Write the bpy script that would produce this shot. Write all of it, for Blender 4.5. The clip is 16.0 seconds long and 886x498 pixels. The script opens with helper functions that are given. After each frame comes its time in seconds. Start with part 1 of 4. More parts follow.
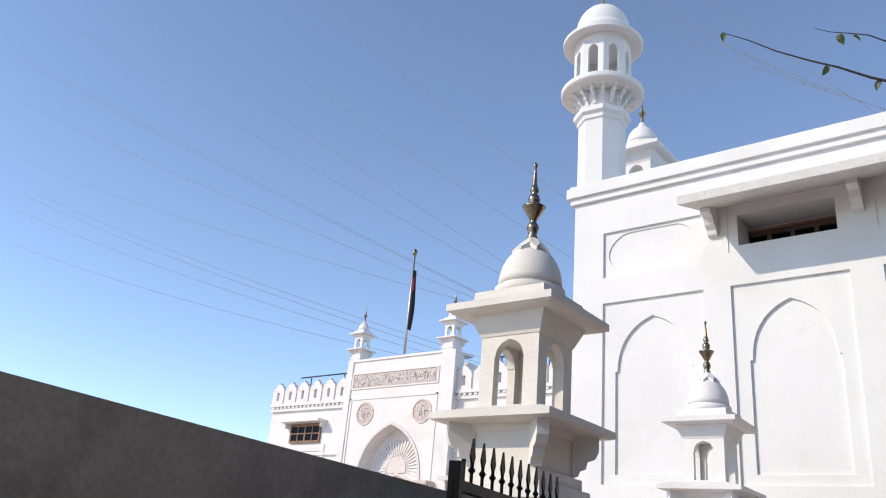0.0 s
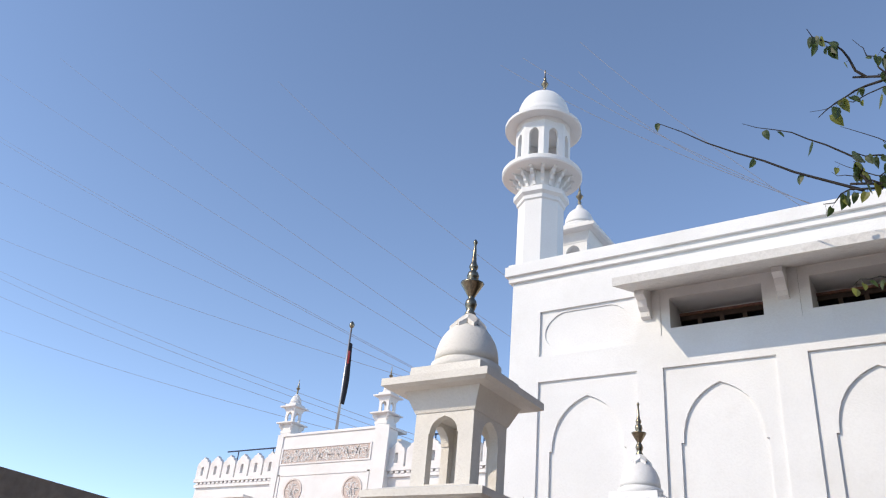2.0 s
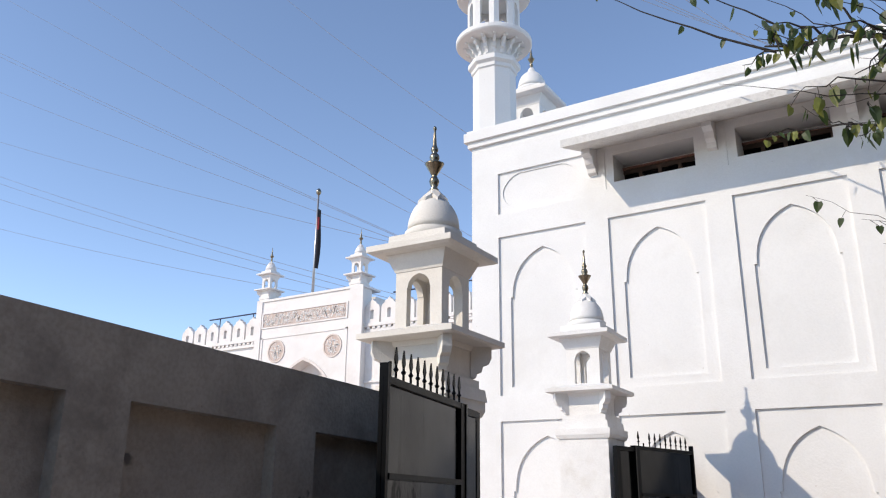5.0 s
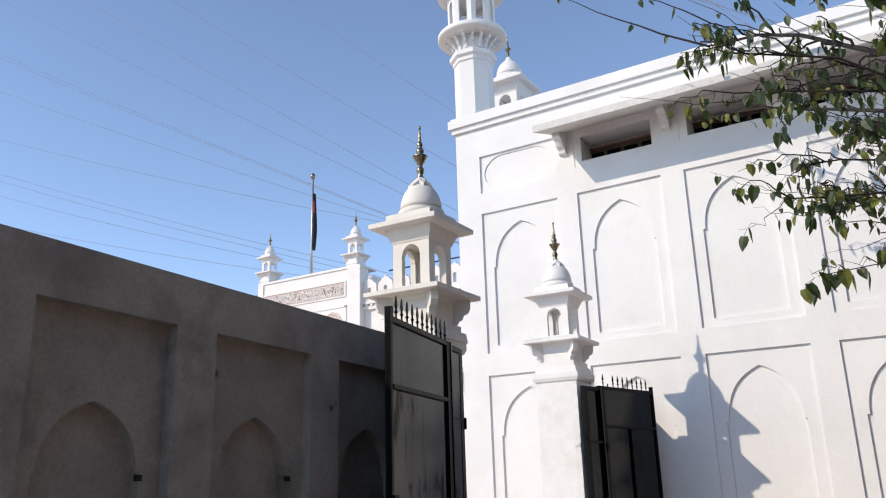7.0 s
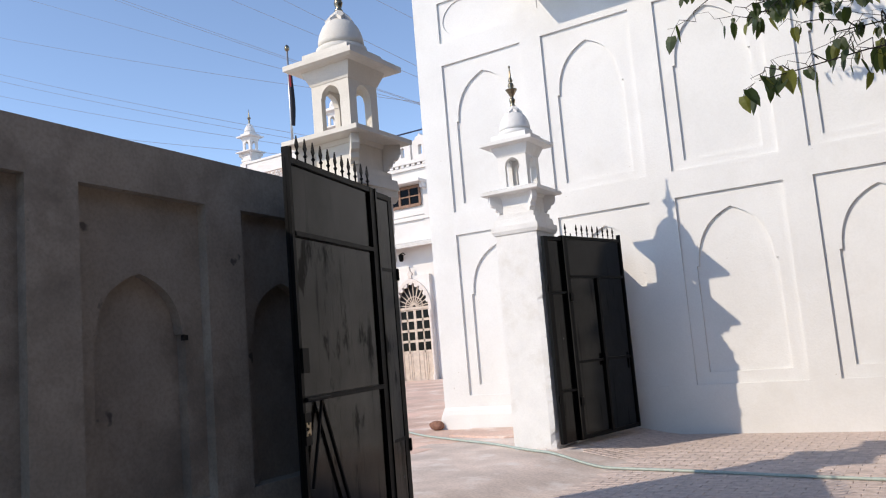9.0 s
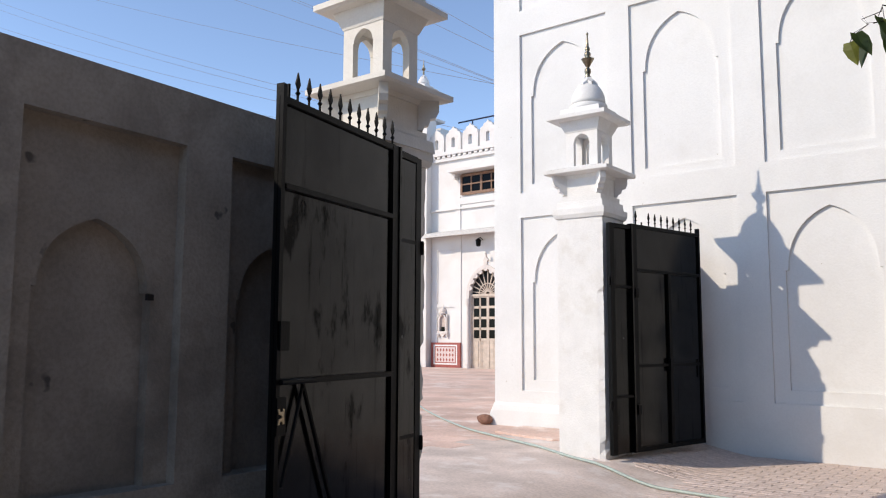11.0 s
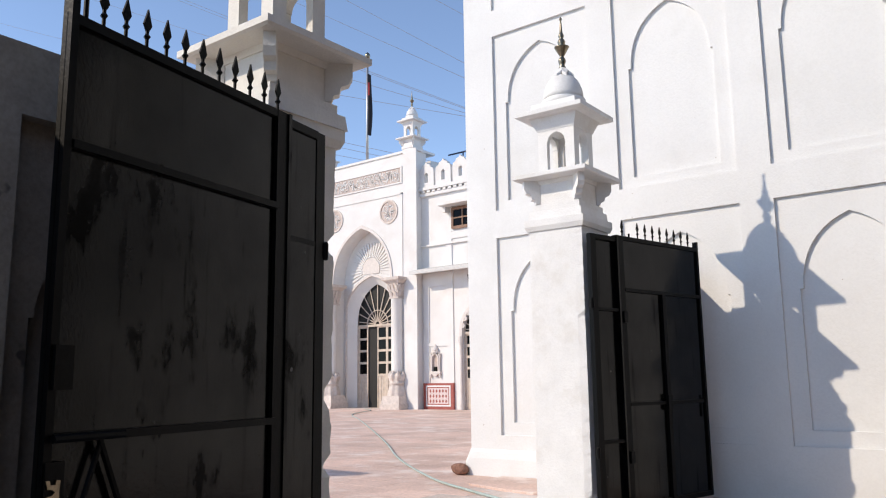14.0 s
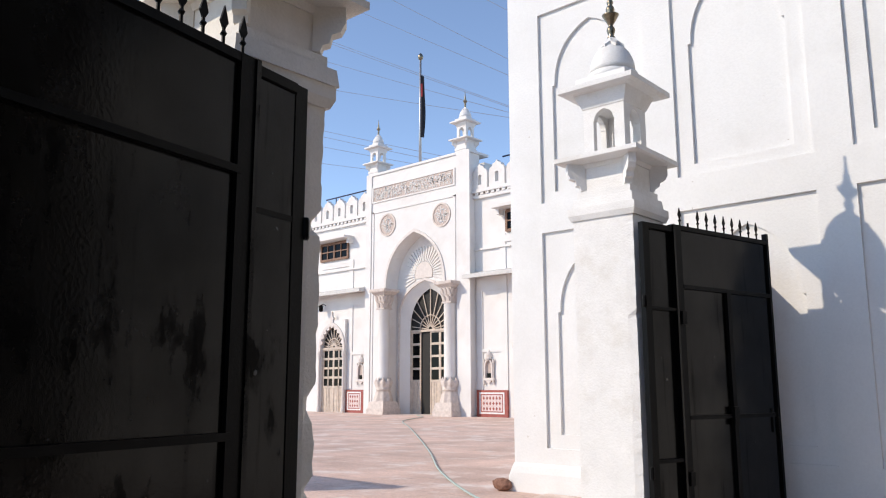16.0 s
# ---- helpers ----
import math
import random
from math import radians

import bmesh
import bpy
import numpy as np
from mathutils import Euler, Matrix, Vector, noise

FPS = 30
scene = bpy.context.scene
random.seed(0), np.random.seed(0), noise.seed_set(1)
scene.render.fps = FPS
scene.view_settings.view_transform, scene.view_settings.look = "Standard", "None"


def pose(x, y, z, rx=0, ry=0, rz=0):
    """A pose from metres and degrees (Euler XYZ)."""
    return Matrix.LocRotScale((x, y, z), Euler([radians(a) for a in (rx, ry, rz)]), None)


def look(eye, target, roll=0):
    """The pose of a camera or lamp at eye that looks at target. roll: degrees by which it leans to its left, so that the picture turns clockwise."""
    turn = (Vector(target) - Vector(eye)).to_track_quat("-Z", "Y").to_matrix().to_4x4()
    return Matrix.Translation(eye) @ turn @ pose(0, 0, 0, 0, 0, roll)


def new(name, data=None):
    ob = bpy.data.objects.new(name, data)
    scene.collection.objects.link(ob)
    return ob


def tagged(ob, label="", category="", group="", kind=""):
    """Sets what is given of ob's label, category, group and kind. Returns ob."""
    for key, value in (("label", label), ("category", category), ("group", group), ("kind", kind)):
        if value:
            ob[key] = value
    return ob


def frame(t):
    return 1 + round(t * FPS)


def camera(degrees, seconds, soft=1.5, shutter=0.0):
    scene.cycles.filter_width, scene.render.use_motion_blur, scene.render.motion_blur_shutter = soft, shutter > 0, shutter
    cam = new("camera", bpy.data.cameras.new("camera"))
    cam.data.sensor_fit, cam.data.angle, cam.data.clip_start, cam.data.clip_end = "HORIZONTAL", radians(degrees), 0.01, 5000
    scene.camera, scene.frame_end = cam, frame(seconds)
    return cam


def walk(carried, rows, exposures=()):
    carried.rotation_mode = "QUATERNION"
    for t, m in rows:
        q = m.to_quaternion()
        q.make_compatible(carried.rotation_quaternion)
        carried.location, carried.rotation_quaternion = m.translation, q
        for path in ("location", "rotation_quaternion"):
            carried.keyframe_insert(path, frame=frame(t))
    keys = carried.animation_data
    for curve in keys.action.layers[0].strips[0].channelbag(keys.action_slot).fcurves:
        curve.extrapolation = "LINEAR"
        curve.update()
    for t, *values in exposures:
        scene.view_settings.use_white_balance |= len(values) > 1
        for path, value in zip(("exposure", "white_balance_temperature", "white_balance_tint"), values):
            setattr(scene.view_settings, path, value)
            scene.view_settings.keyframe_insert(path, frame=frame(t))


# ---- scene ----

# ---------------------------------------------------------------- camera
WALK = [
    # seconds, eye, degrees to the left of +y, degrees up, lean
    (0.0, (-1.320, 1.920, 2.220), 39.83, 21.99, 5.25),
    (0.5, (-1.320, 1.920, 2.220), 37.85, 22.86, 4.84),
    (1.0, (-1.320, 1.920, 2.220), 36.85, 24.24, 4.97),
    (1.5, (-1.320, 1.920, 2.220), 36.25, 25.38, 4.88),
    (2.0, (-1.320, 1.920, 2.220), 35.56, 27.71, 5.50),
    (2.5, (-1.320, 1.920, 2.220), 34.08, 30.24, 5.41),
    (3.0, (-1.320, 1.920, 2.220), 32.92, 31.59, 5.20),
    (3.5, (-1.156, 1.668, 2.136), 31.48, 27.64, 3.46),
    (4.0, (-0.989, 1.410, 2.050), 30.90, 22.76, 2.14),
    (4.5, (-0.930, 1.320, 2.020), 31.85, 19.03, 1.56),
    (7.0, (-0.032, -0.001, 1.484), 31.70, 16.13, -1.66),
    (7.5, (0.015, -0.008, 1.439), 31.21, 14.48, -2.26),
    (8.0, (0.046, 0.057, 1.405), 30.81, 11.76, -1.84),
    (8.5, (0.070, 0.156, 1.378), 30.37, 9.14, -0.71),
    (9.0, (0.127, 0.751, 1.334), 32.10, 7.09, -4.78),
    (9.5, (0.169, 0.967, 1.332), 34.95, 6.39, -2.14),
    (12.0, (-0.147, 2.133, 1.292), 39.42, 7.36, 0.68),
    (12.5, (-0.199, 2.332, 1.277), 39.70, 8.20, 1.28),
    (13.0, (-0.320, 2.549, 1.284), 38.17, 8.57, 0.37),
    (13.5, (-0.429, 2.736, 1.297), 37.70, 9.80, 0.15),
    (14.0, (-0.465, 2.920, 1.275), 38.56, 9.34, -0.76),
    (14.5, (-0.548, 3.130, 1.298), 39.81, 9.18, -0.91),
    (15.0, (-0.618, 3.309, 1.300), 41.07, 9.40, -0.56),
    (15.5, (-0.694, 3.482, 1.286), 42.25, 9.53, -1.10),
    (16.0, (-0.777, 3.646, 1.279), 42.86, 9.82, -0.08),
]


def aimed(eye, left, up, lean):
    a, b = radians(left), radians(up)
    way = Vector((-math.sin(a) * math.cos(b), math.cos(a) * math.cos(b), math.sin(b)))
    return look(eye, Vector(eye) + way, lean)


cam = camera(58.2, 16.0, soft=1.15)
walk(cam, [(t, aimed(eye, left, up, lean)) for t, eye, left, up, lean in WALK],
     exposures=[(0.0, 1.0, 7600, 11.3), (16.0, 1.0, 7600, 11.3)])

# ---------------------------------------------------------------- light
SUN_WAY = Vector((1.41, 2.0, -1.60)).normalized()
world = bpy.data.worlds.new("sky")
scene.world = world
world.use_nodes = True
wn = world.node_tree.nodes
sky = wn.new("ShaderNodeTexSky")
sky.sky_type = "NISHITA"
sky.sun_disc = False
sky.sun_elevation = math.asin(-SUN_WAY.z)
sky.sun_rotation = radians(215.2)
sky.air_density, sky.dust_density, sky.ozone_density = 1.0, 0.2, 3.0
sky.altitude = 3300
wn["Background"].inputs["Strength"].default_value = 0.15
world.node_tree.links.new(sky.outputs["Color"], wn["Background"].inputs["Color"])
sun = new("sun", bpy.data.lights.new("sun", "SUN"))
sun.data.energy, sun.data.angle, sun.data.color = 1.74, radians(0.53), (1.0, 0.94, 0.87)
sun.matrix_world = look((-20, -30, 25), Vector((-20, -30, 25)) + SUN_WAY)


# ---------------------------------------------------------------- materials
def material(name, color, rough=0.8, metal=0.0, vary=0.08, scale=3.0, bump=0.2, grain=60.0, stain=None, stain_amount=0.0,
             stain_scale=0.8, random_shift=0.0, spec=0.5):
    m = bpy.data.materials.new(name)
    m.use_nodes = True
    n, l = m.node_tree.nodes, m.node_tree.links
    b = n["Principled BSDF"]
    b.inputs["Roughness"].default_value, b.inputs["Metallic"].default_value = rough, metal
    b.inputs["Specular IOR Level"].default_value = spec
    # pieces that are laid apart share one pattern over the whole surface
    place = n.new("ShaderNodeNewGeometry").outputs["Position"] if random_shift else n.new("ShaderNodeTexCoord").outputs["Object"]
    big = n.new("ShaderNodeTexNoise")
    big.inputs["Scale"].default_value, big.inputs["Detail"].default_value = scale, 6.0
    l.new(place, big.inputs["Vector"])
    fine = n.new("ShaderNodeTexNoise")
    fine.inputs["Scale"].default_value, fine.inputs["Detail"].default_value = grain, 4.0
    l.new(place, fine.inputs["Vector"])
    ramp = n.new("ShaderNodeValToRGB")
    lo = [c * (1 - vary) for c in color]
    hi = [min(1, c * (1 + vary)) for c in color]
    ramp.color_ramp.elements[0].color, ramp.color_ramp.elements[1].color = (*lo, 1), (*hi, 1)
    ramp.color_ramp.elements[0].position, ramp.color_ramp.elements[1].position = 0.3, 0.7
    l.new(big.outputs["Fac"], ramp.inputs["Fac"])
    out = ramp.outputs["Color"]
    grainmix = n.new("ShaderNodeMixRGB")
    grainmix.blend_type = "MULTIPLY"
    gr = n.new("ShaderNodeValToRGB")
    v = 1 - vary * 0.8
    gr.color_ramp.elements[0].color, gr.color_ramp.elements[1].color = (v, v, v, 1), (1, 1, 1, 1)
    gr.color_ramp.elements[0].position, gr.color_ramp.elements[1].position = 0.35, 0.6
    l.new(fine.outputs["Fac"], gr.inputs["Fac"])
    grainmix.inputs["Fac"].default_value = 1.0
    l.new(out, grainmix.inputs["Color1"])
    l.new(gr.outputs["Color"], grainmix.inputs["Color2"])
    out = grainmix.outputs["Color"]
    if stain:
        sn = n.new("ShaderNodeTexNoise")
        sn.inputs["Scale"].default_value, sn.inputs["Detail"].default_value, sn.inputs["Roughness"].default_value = stain_scale, 9.0, 0.65
        l.new(place, sn.inputs["Vector"])
        sr = n.new("ShaderNodeValToRGB")
        sr.color_ramp.elements[0].position, sr.color_ramp.elements[1].position = 0.52, 0.66
        sr.color_ramp.elements[1].color = (stain_amount,) * 3 + (1,)
        l.new(sn.outputs["Fac"], sr.inputs["Fac"])
        mix = n.new("ShaderNodeMixRGB")
        l.new(sr.outputs["Color"], mix.inputs["Fac"])
        l.new(out, mix.inputs["Color1"])
        mix.inputs["Color2"].default_value = (*stain, 1)
        out = mix.outputs["Color"]
    if random_shift:
        oi = n.new("ShaderNodeObjectInfo")
        hs = n.new("ShaderNodeHueSaturation")
        ma = n.new("ShaderNodeMapRange")
        ma.inputs["To Min"].default_value, ma.inputs["To Max"].default_value = 1 - random_shift, 1 + random_shift
        l.new(oi.outputs["Random"], ma.inputs["Value"])
        l.new(ma.outputs["Result"], hs.inputs["Value"])
        l.new(out, hs.inputs["Color"])
        out = hs.outputs["Color"]
    l.new(out, b.inputs["Base Color"])
    bp = n.new("ShaderNodeBump")
    bp.inputs["Strength"].default_value, bp.inputs["Distance"].default_value = bump, 0.01
    add = n.new("ShaderNodeMath")
    l.new(big.outputs["Fac"], add.inputs[0])
    l.new(fine.outputs["Fac"], add.inputs[1])
    l.new(add.outputs[0], bp.inputs["Height"])
    l.new(bp.outputs["Normal"], b.inputs["Normal"])
    return m


M_WHITE = material("white_plaster", (0.705, 0.702, 0.688), 0.85, vary=0.04, scale=1.3, bump=0.25, grain=45, stain=(0.61, 0.598, 0.572), stain_amount=0.45, stain_scale=0.9)
M_HALL = material("hall_plaster", (0.715, 0.692, 0.668), 0.85, vary=0.05, scale=1.1, bump=0.25, grain=45, stain=(0.62, 0.57, 0.53), stain_amount=0.5, stain_scale=0.8)
# weathered cream, deepened further to put the warm shade of its sides into the colour
M_PILLAR = material("shade_warmed_cream_limewash", (0.69, 0.655, 0.595), 0.85, vary=0.05, scale=4, bump=0.35, grain=70, stain=(0.55, 0.51, 0.45), stain_amount=0.35, stain_scale=3)
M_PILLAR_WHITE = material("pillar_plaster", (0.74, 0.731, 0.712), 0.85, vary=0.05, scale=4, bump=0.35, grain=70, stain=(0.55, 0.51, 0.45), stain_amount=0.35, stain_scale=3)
M_CANOPY = material("weathered_concrete_white", (0.62, 0.60, 0.57), 0.9, vary=0.1, scale=5, bump=0.5, grain=50, stain=(0.35, 0.33, 0.31), stain_amount=0.5, stain_scale=5)
M_GREY = material("grey_cement_plaster", (0.345, 0.297, 0.243), 0.9, vary=0.18, scale=2.6, bump=0.45, grain=55, stain=(0.19, 0.16, 0.132), stain_amount=0.8, stain_scale=1.9)
M_BRASS = material("gilded_brass", (0.27, 0.225, 0.16), 0.30, 1.0, vary=0.3, scale=25, bump=0.08, grain=120)
M_BLACK = material("black_gloss_paint", (0.003, 0.003, 0.003), 0.4, vary=0.3, scale=6, bump=0.1, grain=80, spec=0.08)
M_SHEET = material("glossy_black_painted_steel", (0.0042, 0.0042, 0.0042), 0.22, vary=0.5, scale=3.5, bump=0.045, grain=70, stain=(0.0012, 0.0012, 0.0012), stain_amount=1.0, stain_scale=1.6)
M_SHEET_DULL = material("dusty_black_painted_steel", (0.0042, 0.0042, 0.0042), 0.22, vary=0.5, scale=3.5, bump=0.045, grain=70, stain=(0.0012, 0.0012, 0.0012), stain_amount=1.0, stain_scale=1.6)


def patchy_gloss(m, oily=True):
    """A dull film of dust over gloss paint: upright oily patches, fine drips and small scuffs change how much it mirrors."""
    n, l = m.node_tree.nodes, m.node_tree.links
    b = n["Principled BSDF"]
    tc = n.new("ShaderNodeTexCoord")

    def layer(scale, squeeze, detail, rough, lo, hi, a, c):
        mp = n.new("ShaderNodeMapping")
        mp.inputs["Scale"].default_value = (1.0, 1.0, squeeze)
        no = n.new("ShaderNodeTexNoise")
        no.inputs["Scale"].default_value, no.inputs["Detail"].default_value, no.inputs["Roughness"].default_value = scale, detail, rough
        mr = n.new("ShaderNodeMapRange")
        mr.inputs["From Min"].default_value, mr.inputs["From Max"].default_value = lo, hi
        mr.inputs["To Min"].default_value, mr.inputs["To Max"].default_value = a, c
        l.new(tc.outputs["Object"], mp.inputs["Vector"])
        l.new(mp.outputs["Vector"], no.inputs["Vector"])
        l.new(no.outputs["Fac"], mr.inputs["Value"])
        return mr.outputs["Result"]

    patches = layer(4.2, 0.45, 7.0, 0.62, 0.565, 0.625, 1.0, 0.24)
    drips = layer(16.0, 0.08, 3.0, 0.5, 0.60, 0.70, 1.0, 0.45)
    scuffs = layer(24.0, 0.35, 5.0, 0.65, 0.66, 0.74, 1.0, 0.4)
    cloudy = layer(3.2, 0.8, 6.0, 0.65, 0.3, 0.7, 0.105, 0.185)
    out = cloudy
    for f in (patches, drips, scuffs) if oily else (drips, scuffs):
        mu = n.new("ShaderNodeMath")
        mu.operation = "MULTIPLY"
        l.new(out, mu.inputs[0])
        l.new(f, mu.inputs[1])
        out = mu.outputs[0]
    l.new(out, b.inputs["Specular IOR Level"])
    l.new(layer(5.0, 0.6, 5.0, 0.6, 0.35, 0.65, 0.09, 0.21), b.inputs["Roughness"])


def chips(m, color, scale, edge):
    """Small spots of another colour where the paint has come off."""
    n, l = m.node_tree.nodes, m.node_tree.links
    b = n["Principled BSDF"]
    old = b.inputs["Base Color"].links[0].from_socket
    tc = n.new("ShaderNodeTexCoord")
    no = n.new("ShaderNodeTexNoise")
    no.inputs["Scale"].default_value, no.inputs["Detail"].default_value = scale, 3.0
    mr = n.new("ShaderNodeMapRange")
    mr.inputs["From Min"].default_value, mr.inputs["From Max"].default_value = edge, edge + 0.03
    mix = n.new("ShaderNodeMixRGB")
    mix.inputs["Color2"].default_value = (*color, 1)
    l.new(tc.outputs["Object"], no.inputs["Vector"])
    l.new(no.outputs["Fac"], mr.inputs["Value"])
    l.new(mr.outputs["Result"], mix.inputs["Fac"])
    l.new(old, mix.inputs["Color1"])
    l.new(mix.outputs["Color"], b.inputs["Base Color"])


chips(M_SHEET_DULL, (0.09, 0.09, 0.09), 19, 0.735)
chips(M_SHEET, (0.09, 0.09, 0.09), 19, 0.735)
chips(M_GREY, (0.11, 0.095, 0.08), 5, 0.70)
chips(M_WHITE, (0.50, 0.46, 0.42), 16, 0.76)
patchy_gloss(M_SHEET)
patchy_gloss(M_SHEET_DULL, False)
M_WOOD = material("weathered_door_wood", (0.56, 0.46, 0.38), 0.6, vary=0.15, scale=6, bump=0.15, grain=60)
M_BROWN = material("brown_window_wood", (0.22, 0.115, 0.07), 0.6, vary=0.2, scale=6, bump=0.15, grain=60)
# brown window wood with the shade of the deep opening put into its colour
M_CASEMENT = material("recess_shaded_casement_wood", (0.07, 0.042, 0.028), 0.6, vary=0.2, scale=6, bump=0.15, grain=60)
# near-black backing that stands in for the shade inside the hall
M_DARK = material("interior_shade_backing", (0.012, 0.011, 0.010), 0.7, vary=0.2, scale=3, bump=0.05)
M_STONE = material("carved_pink_sandstone", (0.63, 0.545, 0.49), 0.85, vary=0.12, scale=8, bump=0.5, grain=60, stain=(0.42, 0.34, 0.30), stain_amount=0.5, stain_scale=5)
M_PALE = material("limewashed_stone", (0.66, 0.60, 0.56), 0.85, vary=0.08, scale=8, bump=0.4, grain=60)
M_CARVED = material("inscription_stone_ground", (0.52, 0.42, 0.37), 0.85, vary=0.12, scale=12, bump=0.4, grain=60)
M_TILE_RED = material("red_glazed_tile", (0.34, 0.08, 0.06), 0.4, vary=0.15, scale=9, bump=0.05)
M_TILE_PINK = material("pinkish_white_tile", (0.66, 0.52, 0.49), 0.4, vary=0.1, scale=9, bump=0.05)
M_TILE_WHITE = material("white_glazed_tile", (0.75, 0.72, 0.70), 0.3, vary=0.05, scale=9, bump=0.05)
M_COURT = material("pale_red_sandstone_paving", (0.655, 0.465, 0.385), 0.85, vary=0.2, scale=0.7, bump=0.3, grain=30, stain=(0.78, 0.68, 0.62), stain_amount=0.8, stain_scale=1.3, random_shift=0.05)
M_LANE = material("sandy_concrete", (0.62, 0.515, 0.455), 0.9, vary=0.2, scale=1.8, bump=0.3, grain=40, stain=(0.72, 0.66, 0.62), stain_amount=0.75, stain_scale=2.8)
M_PAVER = material("worn_brick_paver", (0.60, 0.49, 0.44), 0.9, vary=0.16, scale=14, bump=0.4, grain=80, random_shift=0.12)
M_HOSE = material("green_rubber_hose", (0.36, 0.43, 0.385), 0.5, vary=0.12, scale=20, bump=0.05)
M_BRICK = material("broken_red_brick", (0.26, 0.13, 0.09), 0.95, vary=0.3, scale=30, bump=0.8, grain=90)
M_BARK = material("dark_twig_bark", (0.018, 0.014, 0.011), 0.9, vary=0.3, scale=40, bump=0.4)
# kept very dark so the gate sheets mirror black and get little bounce
M_LANEWALL = material("reflection_darkening_wall", (0.05, 0.041, 0.034), 0.9, vary=0.2, scale=1.5, bump=0.4, grain=50)
M_STEEL = material("galvanised_pole", (0.45, 0.45, 0.46), 0.4, 0.9, vary=0.1, scale=15, bump=0.05)
M_FLAG = material("black_cloth", (0.012, 0.012, 0.018), 0.9, vary=0.3, scale=6, bump=0.2)
M_FLAGRED = material("red_cloth", (0.45, 0.05, 0.05), 0.9, vary=0.2, scale=6, bump=0.2)
M_CABLE = material("aluminium_cable", (0.16, 0.16, 0.18), 0.6, vary=0.1, scale=5, bump=0.0)
M_RAIL = material("dark_blue_rail_paint", (0.02, 0.025, 0.06), 0.5, vary=0.2, scale=8, bump=0.05)


def leaf_material(name, color, back):
    m = material(name, color, 0.5, vary=0.35, scale=5, bump=0.1, grain=40)
    b = m.node_tree.nodes["Principled BSDF"]
    tr = m.node_tree.nodes.new("ShaderNodeBsdfTranslucent")
    tr.inputs["Color"].default_value = (*back, 1)
    mix = m.node_tree.nodes.new("ShaderNodeMixShader")
    mix.inputs["Fac"].default_value = 0.3
    m.node_tree.links.new(b.outputs[0], mix.inputs[1])
    m.node_tree.links.new(tr.outputs[0], mix.inputs[2])
    m.node_tree.links.new(mix.outputs[0], m.node_tree.nodes["Material Output"].inputs["Surface"])
    return m


M_LEAF = leaf_material("green_leaf", (0.030, 0.050, 0.016), (0.10, 0.15, 0.025))
M_LEAFY = leaf_material("yellowing_leaf", (0.15, 0.165, 0.035), (0.28, 0.28, 0.05))
M_GLASS = bpy.data.materials.new("dark_window_glass")
M_GLASS.use_nodes = True
_g = M_GLASS.node_tree.nodes["Principled BSDF"]
_g.inputs["Base Color"].default_value, _g.inputs["Roughness"].default_value = (0.004, 0.004, 0.0045, 1), 0.10
_g.inputs["Specular IOR Level"].default_value = 0.08


# ---------------------------------------------------------------- mesh helpers
def root(name, place=(0, 0, 0), label="", category="", group="", kind="", turn=0.0):
    ob = new(name)
    ob.empty_display_size = 0.1
    ob.matrix_basis = pose(*place, 0, 0, turn)
    return tagged(ob, label, category, group, kind)


def part(name, bm, mat, parent=None, label="", smooth=False, at=None):
    me = bpy.data.meshes.new(name)
    bmesh.ops.recalc_face_normals(bm, faces=bm.faces)
    bm.to_mesh(me)
    bm.free()
    for m in mat if isinstance(mat, (list, tuple)) else [mat]:
        me.materials.append(m)
    if smooth:
        for p in me.polygons:
            p.use_smooth = True
    ob = new(name, me)
    if parent:
        ob.parent = parent
    if at:
        ob.location = at
    if label:
        ob["label"] = label
    return ob


def more(ob, name, at, turn=0.0, parent=None):
    """Another object on the same mesh."""
    o = new(name, ob.data)
    o.parent = parent or ob.parent
    o.location = at
    o.rotation_euler = (0, 0, radians(turn))
    if "label" in ob:
        o["label"] = ob["label"]
    return o


def box(bm, x0, x1, y0, y1, z0, z1, mi=0):
    v = [bm.verts.new((x, y, z)) for z in (z0, z1) for x, y in ((x0, y0), (x1, y0), (x1, y1), (x0, y1))]
    for f in ((0, 3, 2, 1), (4, 5, 6, 7), (0, 1, 5, 4), (1, 2, 6, 5), (2, 3, 7, 6), (3, 0, 4, 7)):
        bm.faces.new([v[i] for i in f]).material_index = mi
    return bm


def taper(bm, w0, z0, w1, z1, cx=0.0, cy=0.0):
    """A square block that changes from width w0 to w1."""
    a, b = w0 / 2, w1 / 2
    v = [bm.verts.new((cx + x, cy + y, z0)) for x, y in ((-a, -a), (a, -a), (a, a), (-a, a))]
    v += [bm.verts.new((cx + x, cy + y, z1)) for x, y in ((-b, -b), (b, -b), (b, b), (-b, b))]
    for f in ((0, 3, 2, 1), (4, 5, 6, 7), (0, 1, 5, 4), (1, 2, 6, 5), (2, 3, 7, 6), (3, 0, 4, 7)):
        bm.faces.new([v[i] for i in f])
    return bm


def Y_FACE(u, d, z):
    return (u, d, z)


def X_FACE(u, d, z):
    return (d, u, z)


def prism(bm, pts, d0, d1, face=Y_FACE, mi=0):
    """The outline pts (u, z) pushed from depth d0 to d1."""
    a = [bm.verts.new(face(u, d0, z)) for u, z in pts]
    b = [bm.verts.new(face(u, d1, z)) for u, z in pts]
    bm.faces.new(a).material_index = mi
    bm.faces.new(b[::-1]).material_index = mi
    n = len(pts)
    for i in range(n):
        bm.faces.new((a[i], b[i], b[(i + 1) % n], a[(i + 1) % n])).material_index = mi
    return bm


